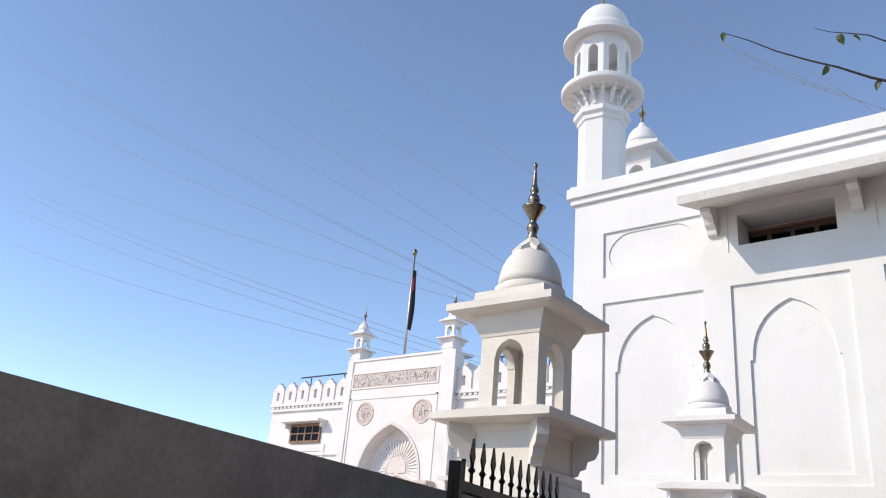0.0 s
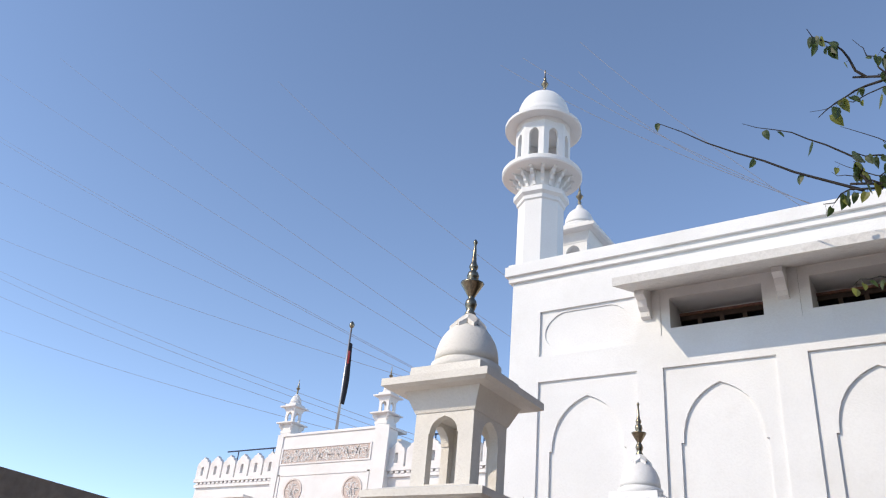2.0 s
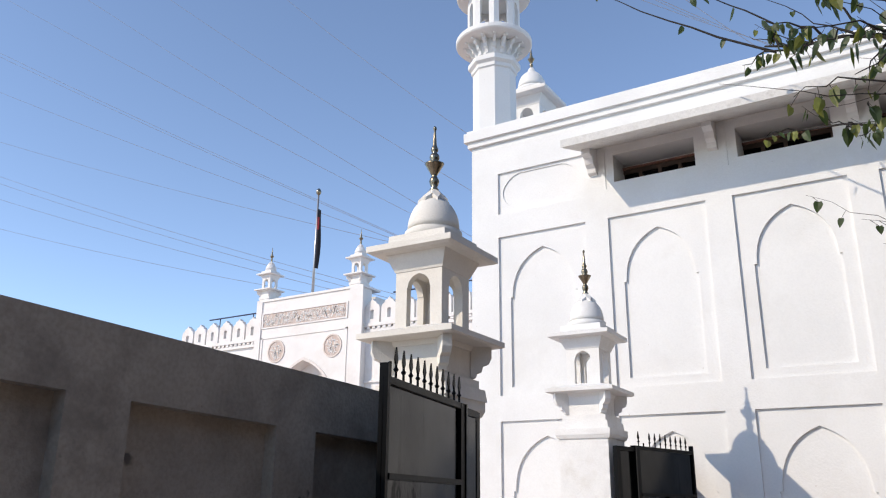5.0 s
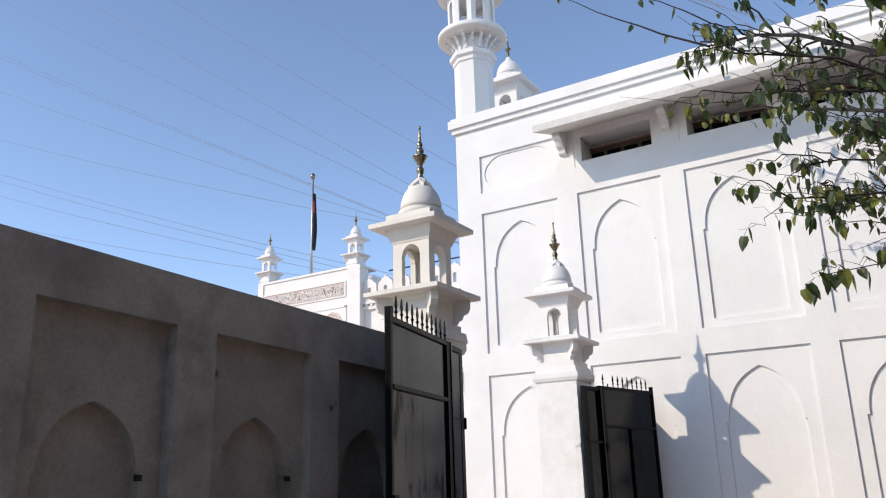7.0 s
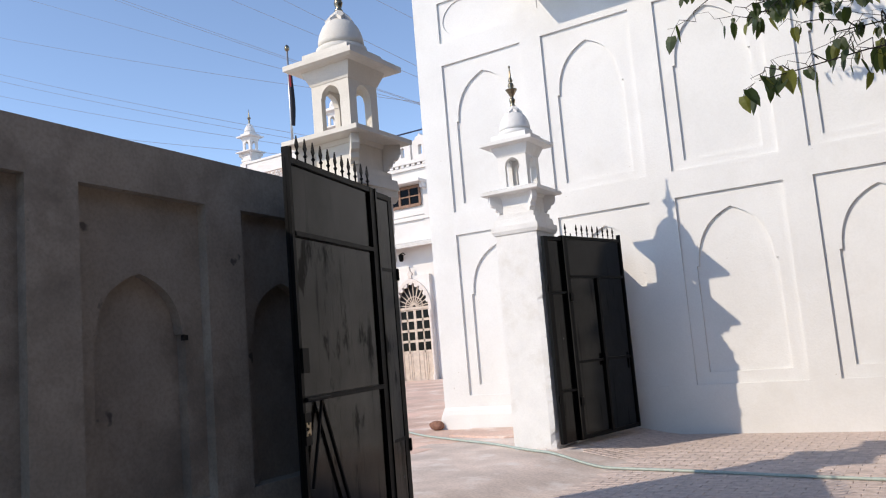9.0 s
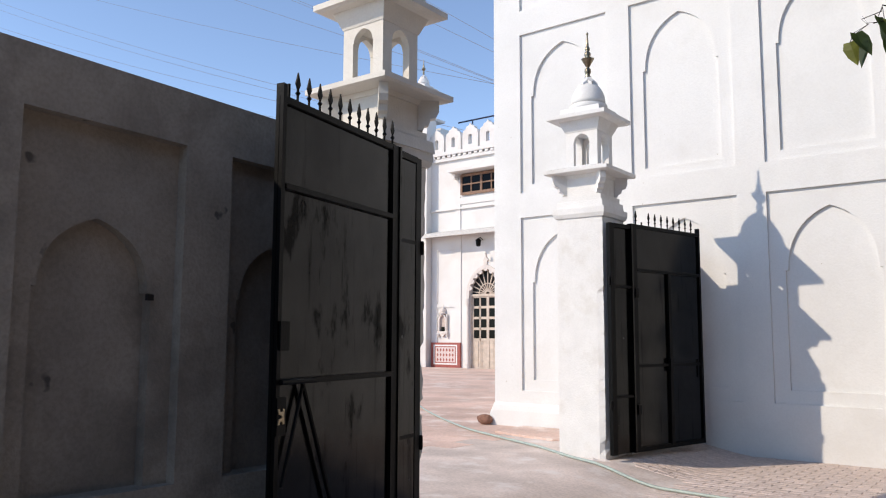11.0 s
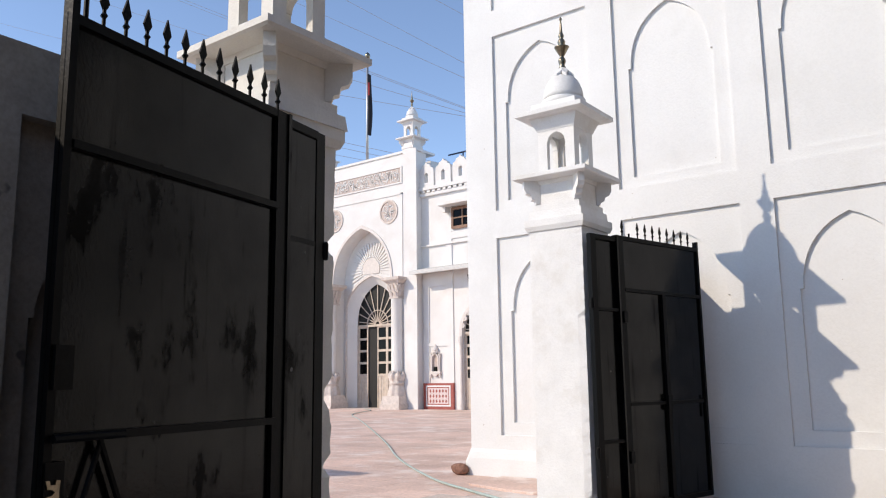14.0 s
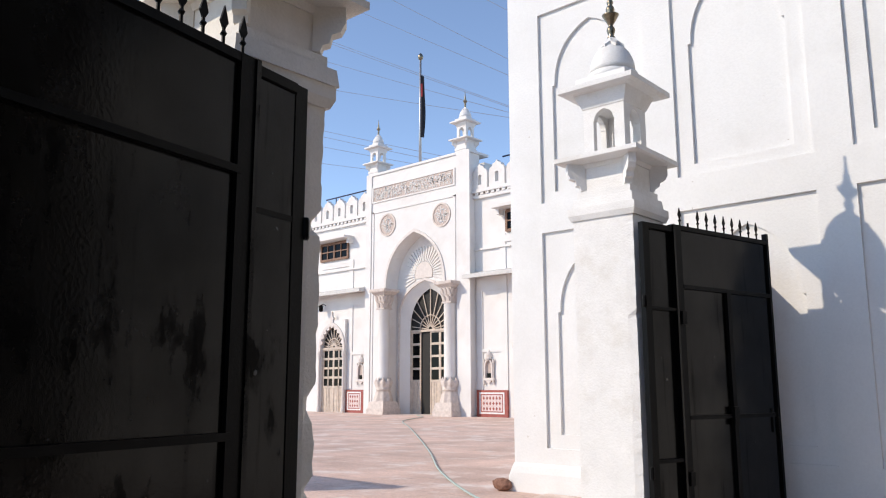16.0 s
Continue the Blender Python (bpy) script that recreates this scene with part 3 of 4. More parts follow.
def strokes(bm, u0, u1, z0, z1, n, seed, d0, d1, inside=None):
    """Raised bars that stand for carved script."""
    rnd = random.Random(seed)
    for i in range(n):
        u = u0 + (u1 - u0) * (i + rnd.random()) / n
        z = rnd.uniform(z0, z1)
        w, h = (rnd.uniform(0.022, 0.036), rnd.uniform(0.16, 0.40)) if rnd.random() < 0.45 else (rnd.uniform(0.10, 0.24), rnd.uniform(0.024, 0.036))
        h = min(h, (z1 - z0) * 0.7)
        z = min(max(z, z0 + h / 2), z1 - h / 2)
        u = min(max(u, u0 + w / 2), u1 - w / 2)
        if inside and (math.hypot(u - inside[0], z - inside[1]) + max(w, h) / 2 > inside[2]):
            continue
        t = rnd.uniform(-0.5, 0.5)
        c, s = math.cos(t), math.sin(t)
        pts = [(-w / 2, -h / 2), (w / 2, -h / 2), (w / 2, h / 2), (-w / 2, h / 2)]
        prism(bm, [(u + c * a - s * b, min(z1, max(z0, z + s * a + c * b))) for a, b in pts], d0, d1)


ins = part("inscription_panel", box(B(), -27.34, -22.40, HY - 0.012, HY, 9.62, 10.25), M_CARVED, hall, "long carved pinkish inscription panel")
bm = B()
strokes(bm, -27.28, -22.46, 9.66, 10.21, 230, 3, HY - 0.026, HY - 0.012)
part("carved_script", bm, M_HALL, ins)
bm = B()
for p in ((-27.42, -22.32, 10.25, 10.31), (-27.42, -22.32, 9.56, 9.62), (-27.42, -27.34, 9.62, 10.25), (-22.40, -22.32, 9.62, 10.25)):
    box(bm, p[0], p[1], HY - 0.045, HY, p[2], p[3])
part("border", bm, M_HALL, ins)
for cx, cz in ((-26.40, 8.44), (-23.10, 8.41)):
    disc = [(cx + 0.47 * math.cos(i * math.pi / 16), cz + 0.47 * math.sin(i * math.pi / 16)) for i in range(32)]
    med = part("medallion", prism(B(), disc, HY - 0.012, HY), M_CARVED, hall, "round carved medallion")
    bm = B()
    for i in range(32):
        a0, a1 = i * math.pi / 16, (i + 1) * math.pi / 16
        prism(bm, [(cx + r * math.cos(a), cz + r * math.sin(a)) for r, a in ((0.45, a0), (0.52, a0), (0.52, a1), (0.45, a1))], HY - 0.04, HY)
    part("ring", bm, M_STONE, med)
    bm = B()
    strokes(bm, cx - 0.4, cx + 0.4, cz - 0.4, cz + 0.4, 60, 7, HY - 0.026, HY - 0.012, (cx, cz, 0.42))
    part("carved_script", bm, M_HALL, med)

# columns beside the portal
for cx in (-26.44, -22.52):
    cy = HY - 0.12
    col = part("column", lathe(B(), [(0.26, 1.55), (0.245, 1.7), (0.23, 4.6), (0.25, 4.62)], 20, cx, cy), M_HALL, hall, "round white column", smooth=True)
    bm = B()
    taper(bm, 0.50, 4.62, 0.50, 4.68, cx, cy)
    taper(bm, 0.44, 4.68, 0.62, 5.26, cx, cy)
    taper(bm, 0.66, 5.26, 0.82, 5.36, cx, cy)
    # two tiers of leaves on the capital
    for tier, (zl, wl, hl) in enumerate(((4.70, 0.47, 0.24), (4.97, 0.55, 0.26))):
        for k in range(4):
            for u in ((-0.12, 0.12) if tier == 0 else (-0.19, 0.0, 0.19)):
                a = k * math.pi / 2
                o = wl / 2 + 0.012
                pts = ((u - 0.07, o, zl), (u + 0.07, o, zl), (u + 0.075, o + 0.05, zl + hl * 0.75), (u, o + 0.10, zl + hl), (u - 0.075, o + 0.05, zl + hl * 0.75))
                v = [bm.verts.new((cx + math.cos(a) * d - math.sin(a) * e, cy + math.sin(a) * d + math.cos(a) * e, z)) for e, d, z in pts]
                w = [bm.verts.new((q.co.x - 0.05 * math.cos(a), q.co.y - 0.05 * math.sin(a), q.co.z)) for q in v]
                bm.faces.new(v)
                bm.faces.new(w[::-1])
                for i in range(5):
                    bm.faces.new((v[i], w[i], w[(i + 1) % 5], v[(i + 1) % 5]))
    part("capital", bm, M_STONE, col, "carved stone capital with leaves")
    bm = taper(B(), 0.90, 5.36, 0.94, 5.40, cx, cy)
    taper(bm, 0.94, 5.40, 0.94, 5.50, cx, cy)
    part("abacus", bm, M_STONE, col)
    # lotus base: petals that stand up round the shaft over a fluted bell
    bm = B()
    rings = []
    for r, z, amp in ((0.40, 0.66, 0.05), (0.39, 0.78, 0.06), (0.33, 1.0, 0.06), (0.29, 1.12, 0.03), (0.33, 1.14, 0.0), (0.33, 1.19, 0.0), (0.30, 1.2, 0.02), (0.34, 1.32, 0.07), (0.37, 1.45, 0.09), (0.345, 1.56, 0.10)):
        rings.append([bm.verts.new((cx + r * (1 + amp * math.cos(16 * math.pi * i / 64)) * math.cos(math.pi * i / 32), cy + r * (1 + amp * math.cos(16 * math.pi * i / 64)) * math.sin(math.pi * i / 32), z)) for i in range(64)])
    rings.append([bm.verts.new((cx + 0.29 * math.cos(math.pi * i / 32), cy + 0.29 * math.sin(math.pi * i / 32), 1.58 + 0.11 * math.cos(16 * math.pi * i / 64))) for i in range(64)])
    for ra, rb in zip(rings, rings[1:]):
        for i in range(64):
            bm.faces.new((ra[i], ra[(i + 1) % 64], rb[(i + 1) % 64], rb[i]))
    part("lotus_base", bm, M_STONE, col, "carved lotus base of pinkish stone", smooth=True)
    bm = B()
    taper(bm, 1.06, 0.0, 1.04, 0.34, cx, cy)
    taper(bm, 0.98, 0.34, 0.84, 0.66, cx, cy)
    for v in bm.verts:
        v.co += Vector((0.04, 0.04, 0.03)) * noise.noise(v.co * 3)
    part("pedestal", bm, M_STONE, col, "worn stone pedestal")


def panelled_door(name, parent, x0, x1, z0, zt, za, y, leaves, open_leaf=None, label=""):
    """A glazed wooden double door with a fanlight in the arch above."""
    # flat dark sheet behind the leaves, shade of the interior put into its colour
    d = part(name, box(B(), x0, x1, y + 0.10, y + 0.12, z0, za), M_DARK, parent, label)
    frame_ = B()
    box(frame_, x0, x0 + 0.06, y, y + 0.08, z0, zt)
    box(frame_, x1 - 0.06, x1, y, y + 0.08, z0, zt)
    box(frame_, x0, x1, y - 0.01, y + 0.08, zt, zt + 0.10)
    part("door_frame", frame_, M_WOOD, d)
    xc = (x0 + x1) / 2
    fan = B()
    for k in range(11):
        a = radians(8 + 164 * k / 10)
        c, s = math.cos(a), math.sin(a)
        w = (x1 - x0) / 2
        r1 = min(w / max(abs(c), 0.01), (za - zt) * 0.98 / max(s, 0.01) if s > 0.05 else 99, math.hypot(w * 0.98, 0) + (za - zt - w) * s ** 2)
        r0 = 0.10 * w
        t = 0.018
        prism(fan, [(xc + r0 * c - t * s, zt + 0.1 + r0 * s + t * c), (xc + r0 * c + t * s, zt + 0.1 + r0 * s - t * c),
                    (xc + r1 * c + t * s, zt + 0.1 + r1 * s - t * c), (xc + r1 * c - t * s, zt + 0.1 + r1 * s + t * c)], y + 0.03, y + 0.06)
    for k in range(16):
        a0, a1 = k * math.pi / 16, (k + 1) * math.pi / 16
        r = 0.52 * (x1 - x0) / 2
        prism(fan, [(xc + q * math.cos(a), zt + 0.1 + q * math.sin(a)) for q, a in ((r - 0.018, a0), (r + 0.018, a0), (r + 0.018, a1), (r - 0.018, a1))], y + 0.02, y + 0.07)
    part("fanlight", fan, M_WOOD, d, "radiating pale fanlight bars")
    n = leaves
    w = (x1 - x0 - 0.12) / n
    for i in range(n):
        if open_leaf == i:
            continue
        a = x0 + 0.06 + w * i
        b = a + w
        h = zt - z0
        lf = B()
        zr = [z0 + h * q for q in (0.0, 0.40, 0.55, 0.70, 0.85, 1.0)]
        st = min(0.06, w * 0.16)
        for xa, xb in ((a, a + st), (b - st, b)):
            box(lf, xa, xb, y + 0.03, y + 0.08, z0, zt)
        for q in zr[1:]:
            box(lf, a + st, b - st, y + 0.03, y + 0.08, q - 0.05, min(q + 0.05, zt))
        if w > 0.6:
            box(lf, (a + b) / 2 - 0.03, (a + b) / 2 + 0.03, y + 0.03, y + 0.08, z0, zt)
        box(lf, a + st, b - st, y + 0.05, y + 0.08, z0, zr[1] - 0.05)
        for q in (0.33, 0.66):
            box(lf, a + st + (b - a - 2 * st) * q - 0.015, a + st + (b - a - 2 * st) * q + 0.015, y + 0.035, y + 0.05, z0 + 0.05, zr[1] - 0.05)
        leaf_ = part("door_leaf", lf, M_WOOD, d, "pale weathered wooden leaf")
        gl = box(B(), a + st, b - st, y + 0.06, y + 0.066, zr[1], zt)
        part("pane", gl, M_GLASS, leaf_)
    return d


panelled_door("portal_door", hall, CX - 1.2, CX + 1.2, 0.12, 3.64, 5.55, HY + 0.98, 4, 1, "tall glazed wooden door, one leaf open")


def hall_side(x_door, x_win0, x_win1, x_nich, dado0, dado1):
    # side door with its cusped surround
    dw = 0.82
    panelled_door("side_door", hall, x_door - dw, x_door + dw, 0.12, 3.02, 4.1, HB - 0.062, 2, None, "glazed wooden side door with fanlight")
    arch_slab(s := B(), x_door - 0.92, x_door + 0.92, -0.3, 4.4, (x_door - dw, x_door + dw, -0.3, 3.05, 4.15, 0.0), HB - 0.14, HB + 0.058)
    part("door_surround", s, M_HALL, hall)
    # cusps along the inner edge of the arch
    cu = B()
    for q in arch_outline(x_door - dw, x_door + dw, 3.04, 3.05, 4.15, 0.0, 5)[1:-1]:
        if q[1] > 3.05:
            prism(cu, [(q[0] + 0.10 * math.cos(i * math.pi / 5), q[1] - 0.02 + 0.10 * math.sin(i * math.pi / 5)) for i in range(10)], HB - 0.19, HB - 0.10)
    part("arch_cusps", cu, M_PALE, hall)
    bm = arch_band(B(), x_door - dw, x_door + dw, 2.9, 3.05, 4.15, 0.13, HB - 0.20, HB - 0.14)
    for sx in (-dw - 0.07, dw + 0.07):
        lathe(bm, [(0.10, 0.1), (0.10, 0.3), (0.06, 0.4), (0.06, 2.6), (0.10, 2.75), (0.10, 2.95)], 10, x_door + sx, HB - 0.17)
    prism(bm, [(x_door - 0.10, 4.30), (x_door + 0.10, 4.30), (x_door + 0.07, 4.40), (x_door + 0.13, 4.48), (x_door + 0.03, 4.60), (x_door, 4.78), (x_door - 0.03, 4.60), (x_door - 0.13, 4.48), (x_door - 0.07, 4.40)], HB - 0.20, HB - 0.10)
    part("door_moulding", bm, M_PALE, hall)
    # window with its own little canopy
    w = part("window", box(B(), x_win0, x_win1, HB + 0.01, HB + 0.07, 7.32, 8.16), M_GLASS, hall)
    fr = B()
    n = 4
    for i in range(n + 1):
        x = x_win0 + (x_win1 - x_win0) * i / n
        t = 0.05 if i in (0, 2, n) else 0.025
        box(fr, x - t, x + t, HB - 0.03, HB + 0.01, 7.32, 8.16)
    for z, t in ((7.35, 0.06), (7.74, 0.025), (8.13, 0.06)):
        box(fr, x_win0, x_win1, HB - 0.028, HB + 0.01, z - t, z + t)
    part("window_frame", fr, M_BROWN, w, "brown wooden window frame")
    cn = B()
    prism(cn, [(x_win0 - 0.35, 8.22), (x_win1 + 0.35, 8.22), (x_win1 + 0.35, 8.34), (x_win0 - 0.35, 8.34)], HB - 0.55, HB + 0.06)
    for x in (x_win0 - 0.25, x_win1 + 0.25):
        box(cn, x - 0.07, x + 0.07, HB - 0.25, HB + 0.06, 8.0, 8.22)
    part("window_canopy", cn, M_HALL, w)
    # small niche with colonnettes and an onion-shaped head
    bm = B()
    arch_band(bm, x_nich - 0.15, x_nich + 0.15, 1.62, 2.08, 2.30, 0.05, HB - 0.05, HB + 0.06)
    box(bm, x_nich - 0.27, x_nich + 0.27, HB - 0.06, HB + 0.06, 1.52, 1.62)
    prism(bm, [(x_nich - 0.16, 1.52), (x_nich + 0.16, 1.52), (x_nich + 0.06, 1.42), (x_nich - 0.06, 1.42)], HB - 0.05, HB + 0.06)
    for sx in (-0.23, 0.23):
        lathe(bm, [(0.035, 1.36), (0.045, 1.5), (0.028, 1.66), (0.028, 2.18), (0.045, 2.22), (0.045, 2.28), (0.02, 2.36)], 8, x_nich + sx, HB - 0.01)
    lathe(bm, [(0.15, 2.34), (0.17, 2.38), (0.12, 2.41), (0.14, 2.46), (0.13, 2.54), (0.07, 2.62), (0.02, 2.72)], 12, x_nich, HB + 0.02)
    nich = part("niche", bm, M_PALE, hall, "small carved wall niche")
    part("niche_back", prism(B(), arch_outline(x_nich - 0.15, x_nich + 0.15, 1.62, 2.08, 2.30), HB + 0.045, HB + 0.062), M_CARVED, nich)
    part("lantern", box(B(), x_nich - 0.07, x_nich + 0.07, HB - 0.03, HB + 0.045, 1.62, 1.80), M_GLASS, nich, "small dark lantern in the niche")
    # tiled dado
    dd = part("dado", box(B(), dado0, dado1, HB - 0.04, HB + 0.06, 0.0, 1.15), M_TILE_RED, hall, "red and white tiled dado panel")
    wi = B()
    for p in ((dado0 + 0.14, dado1 - 0.14, 0.24, 0.30), (dado0 + 0.14, dado1 - 0.14, 1.0, 1.06), (dado0 + 0.14, dado0 + 0.2, 0.3, 1.0), (dado1 - 0.2, dado1 - 0.14, 0.3, 1.0)):
        box(wi, p[0], p[1], HB - 0.05, HB - 0.04, p[2], p[3])
    part("border", wi, M_TILE_WHITE, dd)
    part("tile_field", box(B(), dado0 + 0.25, dado1 - 0.25, HB - 0.046, HB - 0.04, 0.34, 0.96), M_TILE_PINK, dd)
    n = int((dado1 - dado0 - 0.52) / 0.16)
    st0 = (dado0 + dado1) / 2 - n * 0.16 / 2
    tile = None
    for i in range(n):
        for j in range(3):
            if tile is None:
                t = B()
                prism(t, [(-0.05, 0.0), (0, -0.07), (0.05, 0.0), (0, 0.07)], HB - 0.054, HB - 0.046)
                tile = part("tile", t, M_TILE_RED, dd, at=(st0 + 0.08, 0, 0.44))
            else:
                more(tile, "tile", (st0 + 0.08 + 0.16 * i, 0, 0.44 + 0.2 * j), parent=dd)


def wall_lamp(x, z):
    p = root("wall_lamp", (x, HB - 0.02, z), "small black wall lantern on a bracket", "lamp", "wall lamps")
    part("bracket", tube(B(), [(0, 0.06, 0.15), (0, -0.1, 0.22), (0, -0.24, 0.16)], 0.02, 6), M_BLACK, p)
    part("lantern", lathe(B(), [(0.05, -0.16), (0.09, -0.12), (0.11, 0.08), (0.13, 0.1), (0.04, 0.17)], 8, 0, -0.24), M_BLACK, p)


wall_lamp(-31.1, 5.0)
wall_lamp(-18.85, 5.2)
hall_side(-30.35, -31.5, -29.5, -28.43, -29.44, -28.22)
hall_side(-18.55, -19.9, -17.85, -20.88, -21.48, -19.95)
# raised strips that leave shallow blind panels between them
for x0, x1, z0, z1 in ((-21.48, -21.20, 1.15, 5.6), (-20.27, -19.95, 1.15, 5.6), (-21.20, -20.27, 5.05, 5.6), (-21.20, -20.27, 2.62, 2.76),
                       (-20.27, -19.98, 5.84, 7.25), (-19.98, -17.7, 6.92, 7.2), (-17.7, -17.4, 5.84, 7.25),
                       (-28.20, -27.8, 1.2, 5.6), (-29.42, -29.10, 1.2, 5.6), (-29.10, -28.20, 5.05, 5.6), (-29.10, -28.20, 2.74, 2.88), (-29.38, -29.1, 5.84, 7.2), (-31.4, -29.38, 6.92, 7.2)):
    part("wall_strip", box(B(), x0, x1, HB + 0.015, HB + 0.06, z0, z1), M_HALL, hall)
# string courses, first-floor ledge
for x0, x1 in ((-33.2, -27.72), (-21.68, 0)):
    for d, z0, z1 in ((0.06, 8.86, 9.0), (0.14, 9.1, 9.24), (0.04, 6.72, 6.80)):
        part("string_course", box(B(), x0, x1, HB - d, HB + 0.06, z0, z1), M_HALL, hall)
for x0, x1 in ((-33.2, -27.8), (-21.6, 0)):
    bm = B()
    o = [(HB + 0.06, 5.62), (HB - 0.75, 5.52), (HB - 0.75, 5.66), (HB + 0.06, 5.86)]
    va = [bm.verts.new((x0, y, z)) for y, z in o]
    vb = [bm.verts.new((x1, y, z)) for y, z in o]
    bm.faces.new(va)
    bm.faces.new(vb[::-1])
    for i in range(4):
        bm.faces.new((va[i], vb[i], vb[(i + 1) % 4], va[(i + 1) % 4]))
    part("ledge", bm, M_CANOPY, hall, "thin concrete ledge")
dent = None
for x0, x1 in ((-33.1, -27.9), (-21.5, -12)):
    for i in range(int((x1 - x0) / 0.28)):
        if dent is None:
            dent = part("dentil", box(B(), -0.08, 0.08, HB - 0.10, HB + 0.06, 9.0, 9.1), M_HALL, hall, at=(x0 + 0.14, 0, 0))
        else:
            more(dent, "dentil", (x0 + 0.14 + 0.28 * i, 0, 0))
# merlons
mer = None
for x0, x1 in ((-33.2, -27.8), (-21.7, -10)):
    n = int((x1 - x0) / 0.9)
    for i in range(n):
        x = x1 - 0.5 - 0.9 * i if x1 < -25 else x0 + 0.5 + 0.9 * i
        if mer is None:
            bm = arch_slab(B(), -0.40, 0.40, 9.24, 9.85, (-0.09, 0.09, 9.42, 9.78, 9.85 - 0.001, 0.0), HB - 0.08, HB + 0.14)
            prism(bm, [(-0.40, 9.85), (0.40, 9.85), (0.36, 10.02), (0.24, 10.08), (0.2, 10.18), (0.08, 10.22), (0, 10.32), (-0.08, 10.22), (-0.2, 10.18), (-0.24, 10.08), (-0.36, 10.02)], HB - 0.08, HB + 0.14)
            mer = part("merlon", bm, M_HALL, hall, "cusped white merlon with a slot", at=(x, 0, 0))
        else:
            more(mer, "merlon", (x, 0, 0))
# dark rail along the roof
for x0, x1 in ((-33.2, -27.9), (-21.3, -6)):
    bm = tube(B(), [(x0, HB + 1.6, 11.0), (x1, HB + 1.6, 11.0)], 0.035)
    k = x0 + 0.8
    while k < x1:
        tube(bm, [(k, HB + 1.6, 9.0), (k, HB + 1.6, 11.0)], 0.03)
        k += 2.4
    part("roof_rail", bm, M_RAIL, hall, "dark painted roof rail")
for tx in (-27.48, -22.05):
    tower = root("portal_turret", (tx, HY + 0.35, 0), "white turret with a small domed kiosk beside the portal", "turret", "portal turrets")
    part("turret_base", taper(B(), 0.62, 10.8, 0.60, 11.25), M_HALL, tower)
    chhatri(tower, 11.05, 1.42, M_HALL, 20, True)

# ---------------------------------------------------------------- flagpole
flag = root("flagpole", (-24.88, 28.13, 0), "tall metal flagpole with a furled black flag on the portal roof", "flagpole")
part("pole", tube(B(), [(0, 0, 10.5), (0, 0, 13.0), (0, 0, 16.0)], [0.07, 0.06, 0.045], 10), M_STEEL, flag, smooth=True)
part("ball", lathe(B(), [(0.02, 15.95), (0.10, 16.02), (0.13, 16.12), (0.10, 16.22), (0.03, 16.3)], 12), M_BRASS, flag, smooth=True)
bm = B()
prof = []
for i in range(15):
    z = 15.2 - 2.9 * i / 14
    prof.append((0.04 + 0.12 * math.sin(math.pi * min(1, i / 14 * 0.85 + 0.05)), z))
rings = []
for j, (w, z) in enumerate(prof):
    rings.append([bm.verts.new((0.07 + w * (0.55 + 0.5 * math.cos(2 * math.pi * k / 14)) * (1 + 0.2 * math.sin(5 * k + j * 0.4)), 0.10 * math.sin(2 * math.pi * k / 14) * (1 + 0.4 * math.cos(3 * k)), z)) for k in range(14)])
for j, (ra, rb) in enumerate(zip(rings, rings[1:])):
    for k in range(14):
        f = bm.faces.new((ra[k], ra[(k + 1) % 14], rb[(k + 1) % 14], rb[k]))
        f.material_index = 1 if 2 <= j <= 4 and 9 <= k <= 12 else 0
part("flag", bm, [M_FLAG, M_FLAGRED], flag, "furled black cloth flag with a red patch", smooth=True)


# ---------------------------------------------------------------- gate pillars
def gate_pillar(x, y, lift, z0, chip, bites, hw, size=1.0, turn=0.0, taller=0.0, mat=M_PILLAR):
    """bites: height, half length and depth of the places where one edge has broken off."""
    p = root("gate_pillar", (x, y, 0), "whitewashed gate pillar topped by a small domed kiosk with brass finial", "gate pillar", "gate pillars", turn=turn)
    rs = random.Random(int(100 * y))

    def outline(bite):
        broken = [(hw, chip * (hw - 0.075)), (hw - bite, chip * (hw - bite)), (hw - 0.075, chip * hw)]
        if chip > 0:
            return [(-hw, -hw), (hw, -hw)] + broken + [(-hw, hw)]
        return [(-hw, -hw)] + broken[::-1] + [(hw, hw), (-hw, hw)]

    bm = B()
    rings = []
    zz = z0
    while zz < 2.50 + lift:
        bite = 0.006 * rs.random() ** 2 + 0.005 * max(0.0, 2.5 - zz)
        for zc, half, deep in bites:
            bite += deep * math.exp(-((zz - zc) / half) ** 2) * rs.uniform(0.75, 1.0)
        rings.append([bm.verts.new((u, v, zz)) for u, v in outline(bite)])
        zz += rs.uniform(0.02, 0.06)
    rings.append([bm.verts.new((u, v, 2.50 + lift)) for u, v in outline(0.0)])
    for ra, rb in zip(rings, rings[1:]):
        for i in range(6):
            bm.faces.new((ra[i], ra[(i + 1) % 6], rb[(i + 1) % 6], rb[i]))
    bm.faces.new(rings[-1])
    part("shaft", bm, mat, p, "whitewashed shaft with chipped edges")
    bm = taper(B(), 2 * hw + 0.03, 2.48 + lift, 2 * hw + 0.065, 2.52 + lift)
    taper(bm, 2 * hw + 0.065, 2.52 + lift, 2 * hw + 0.065, 2.58 + lift)
    taper(bm, 0.54, 2.58 + lift, 0.52, 2.66 + lift)
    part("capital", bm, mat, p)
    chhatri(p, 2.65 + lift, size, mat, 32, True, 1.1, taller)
    return p


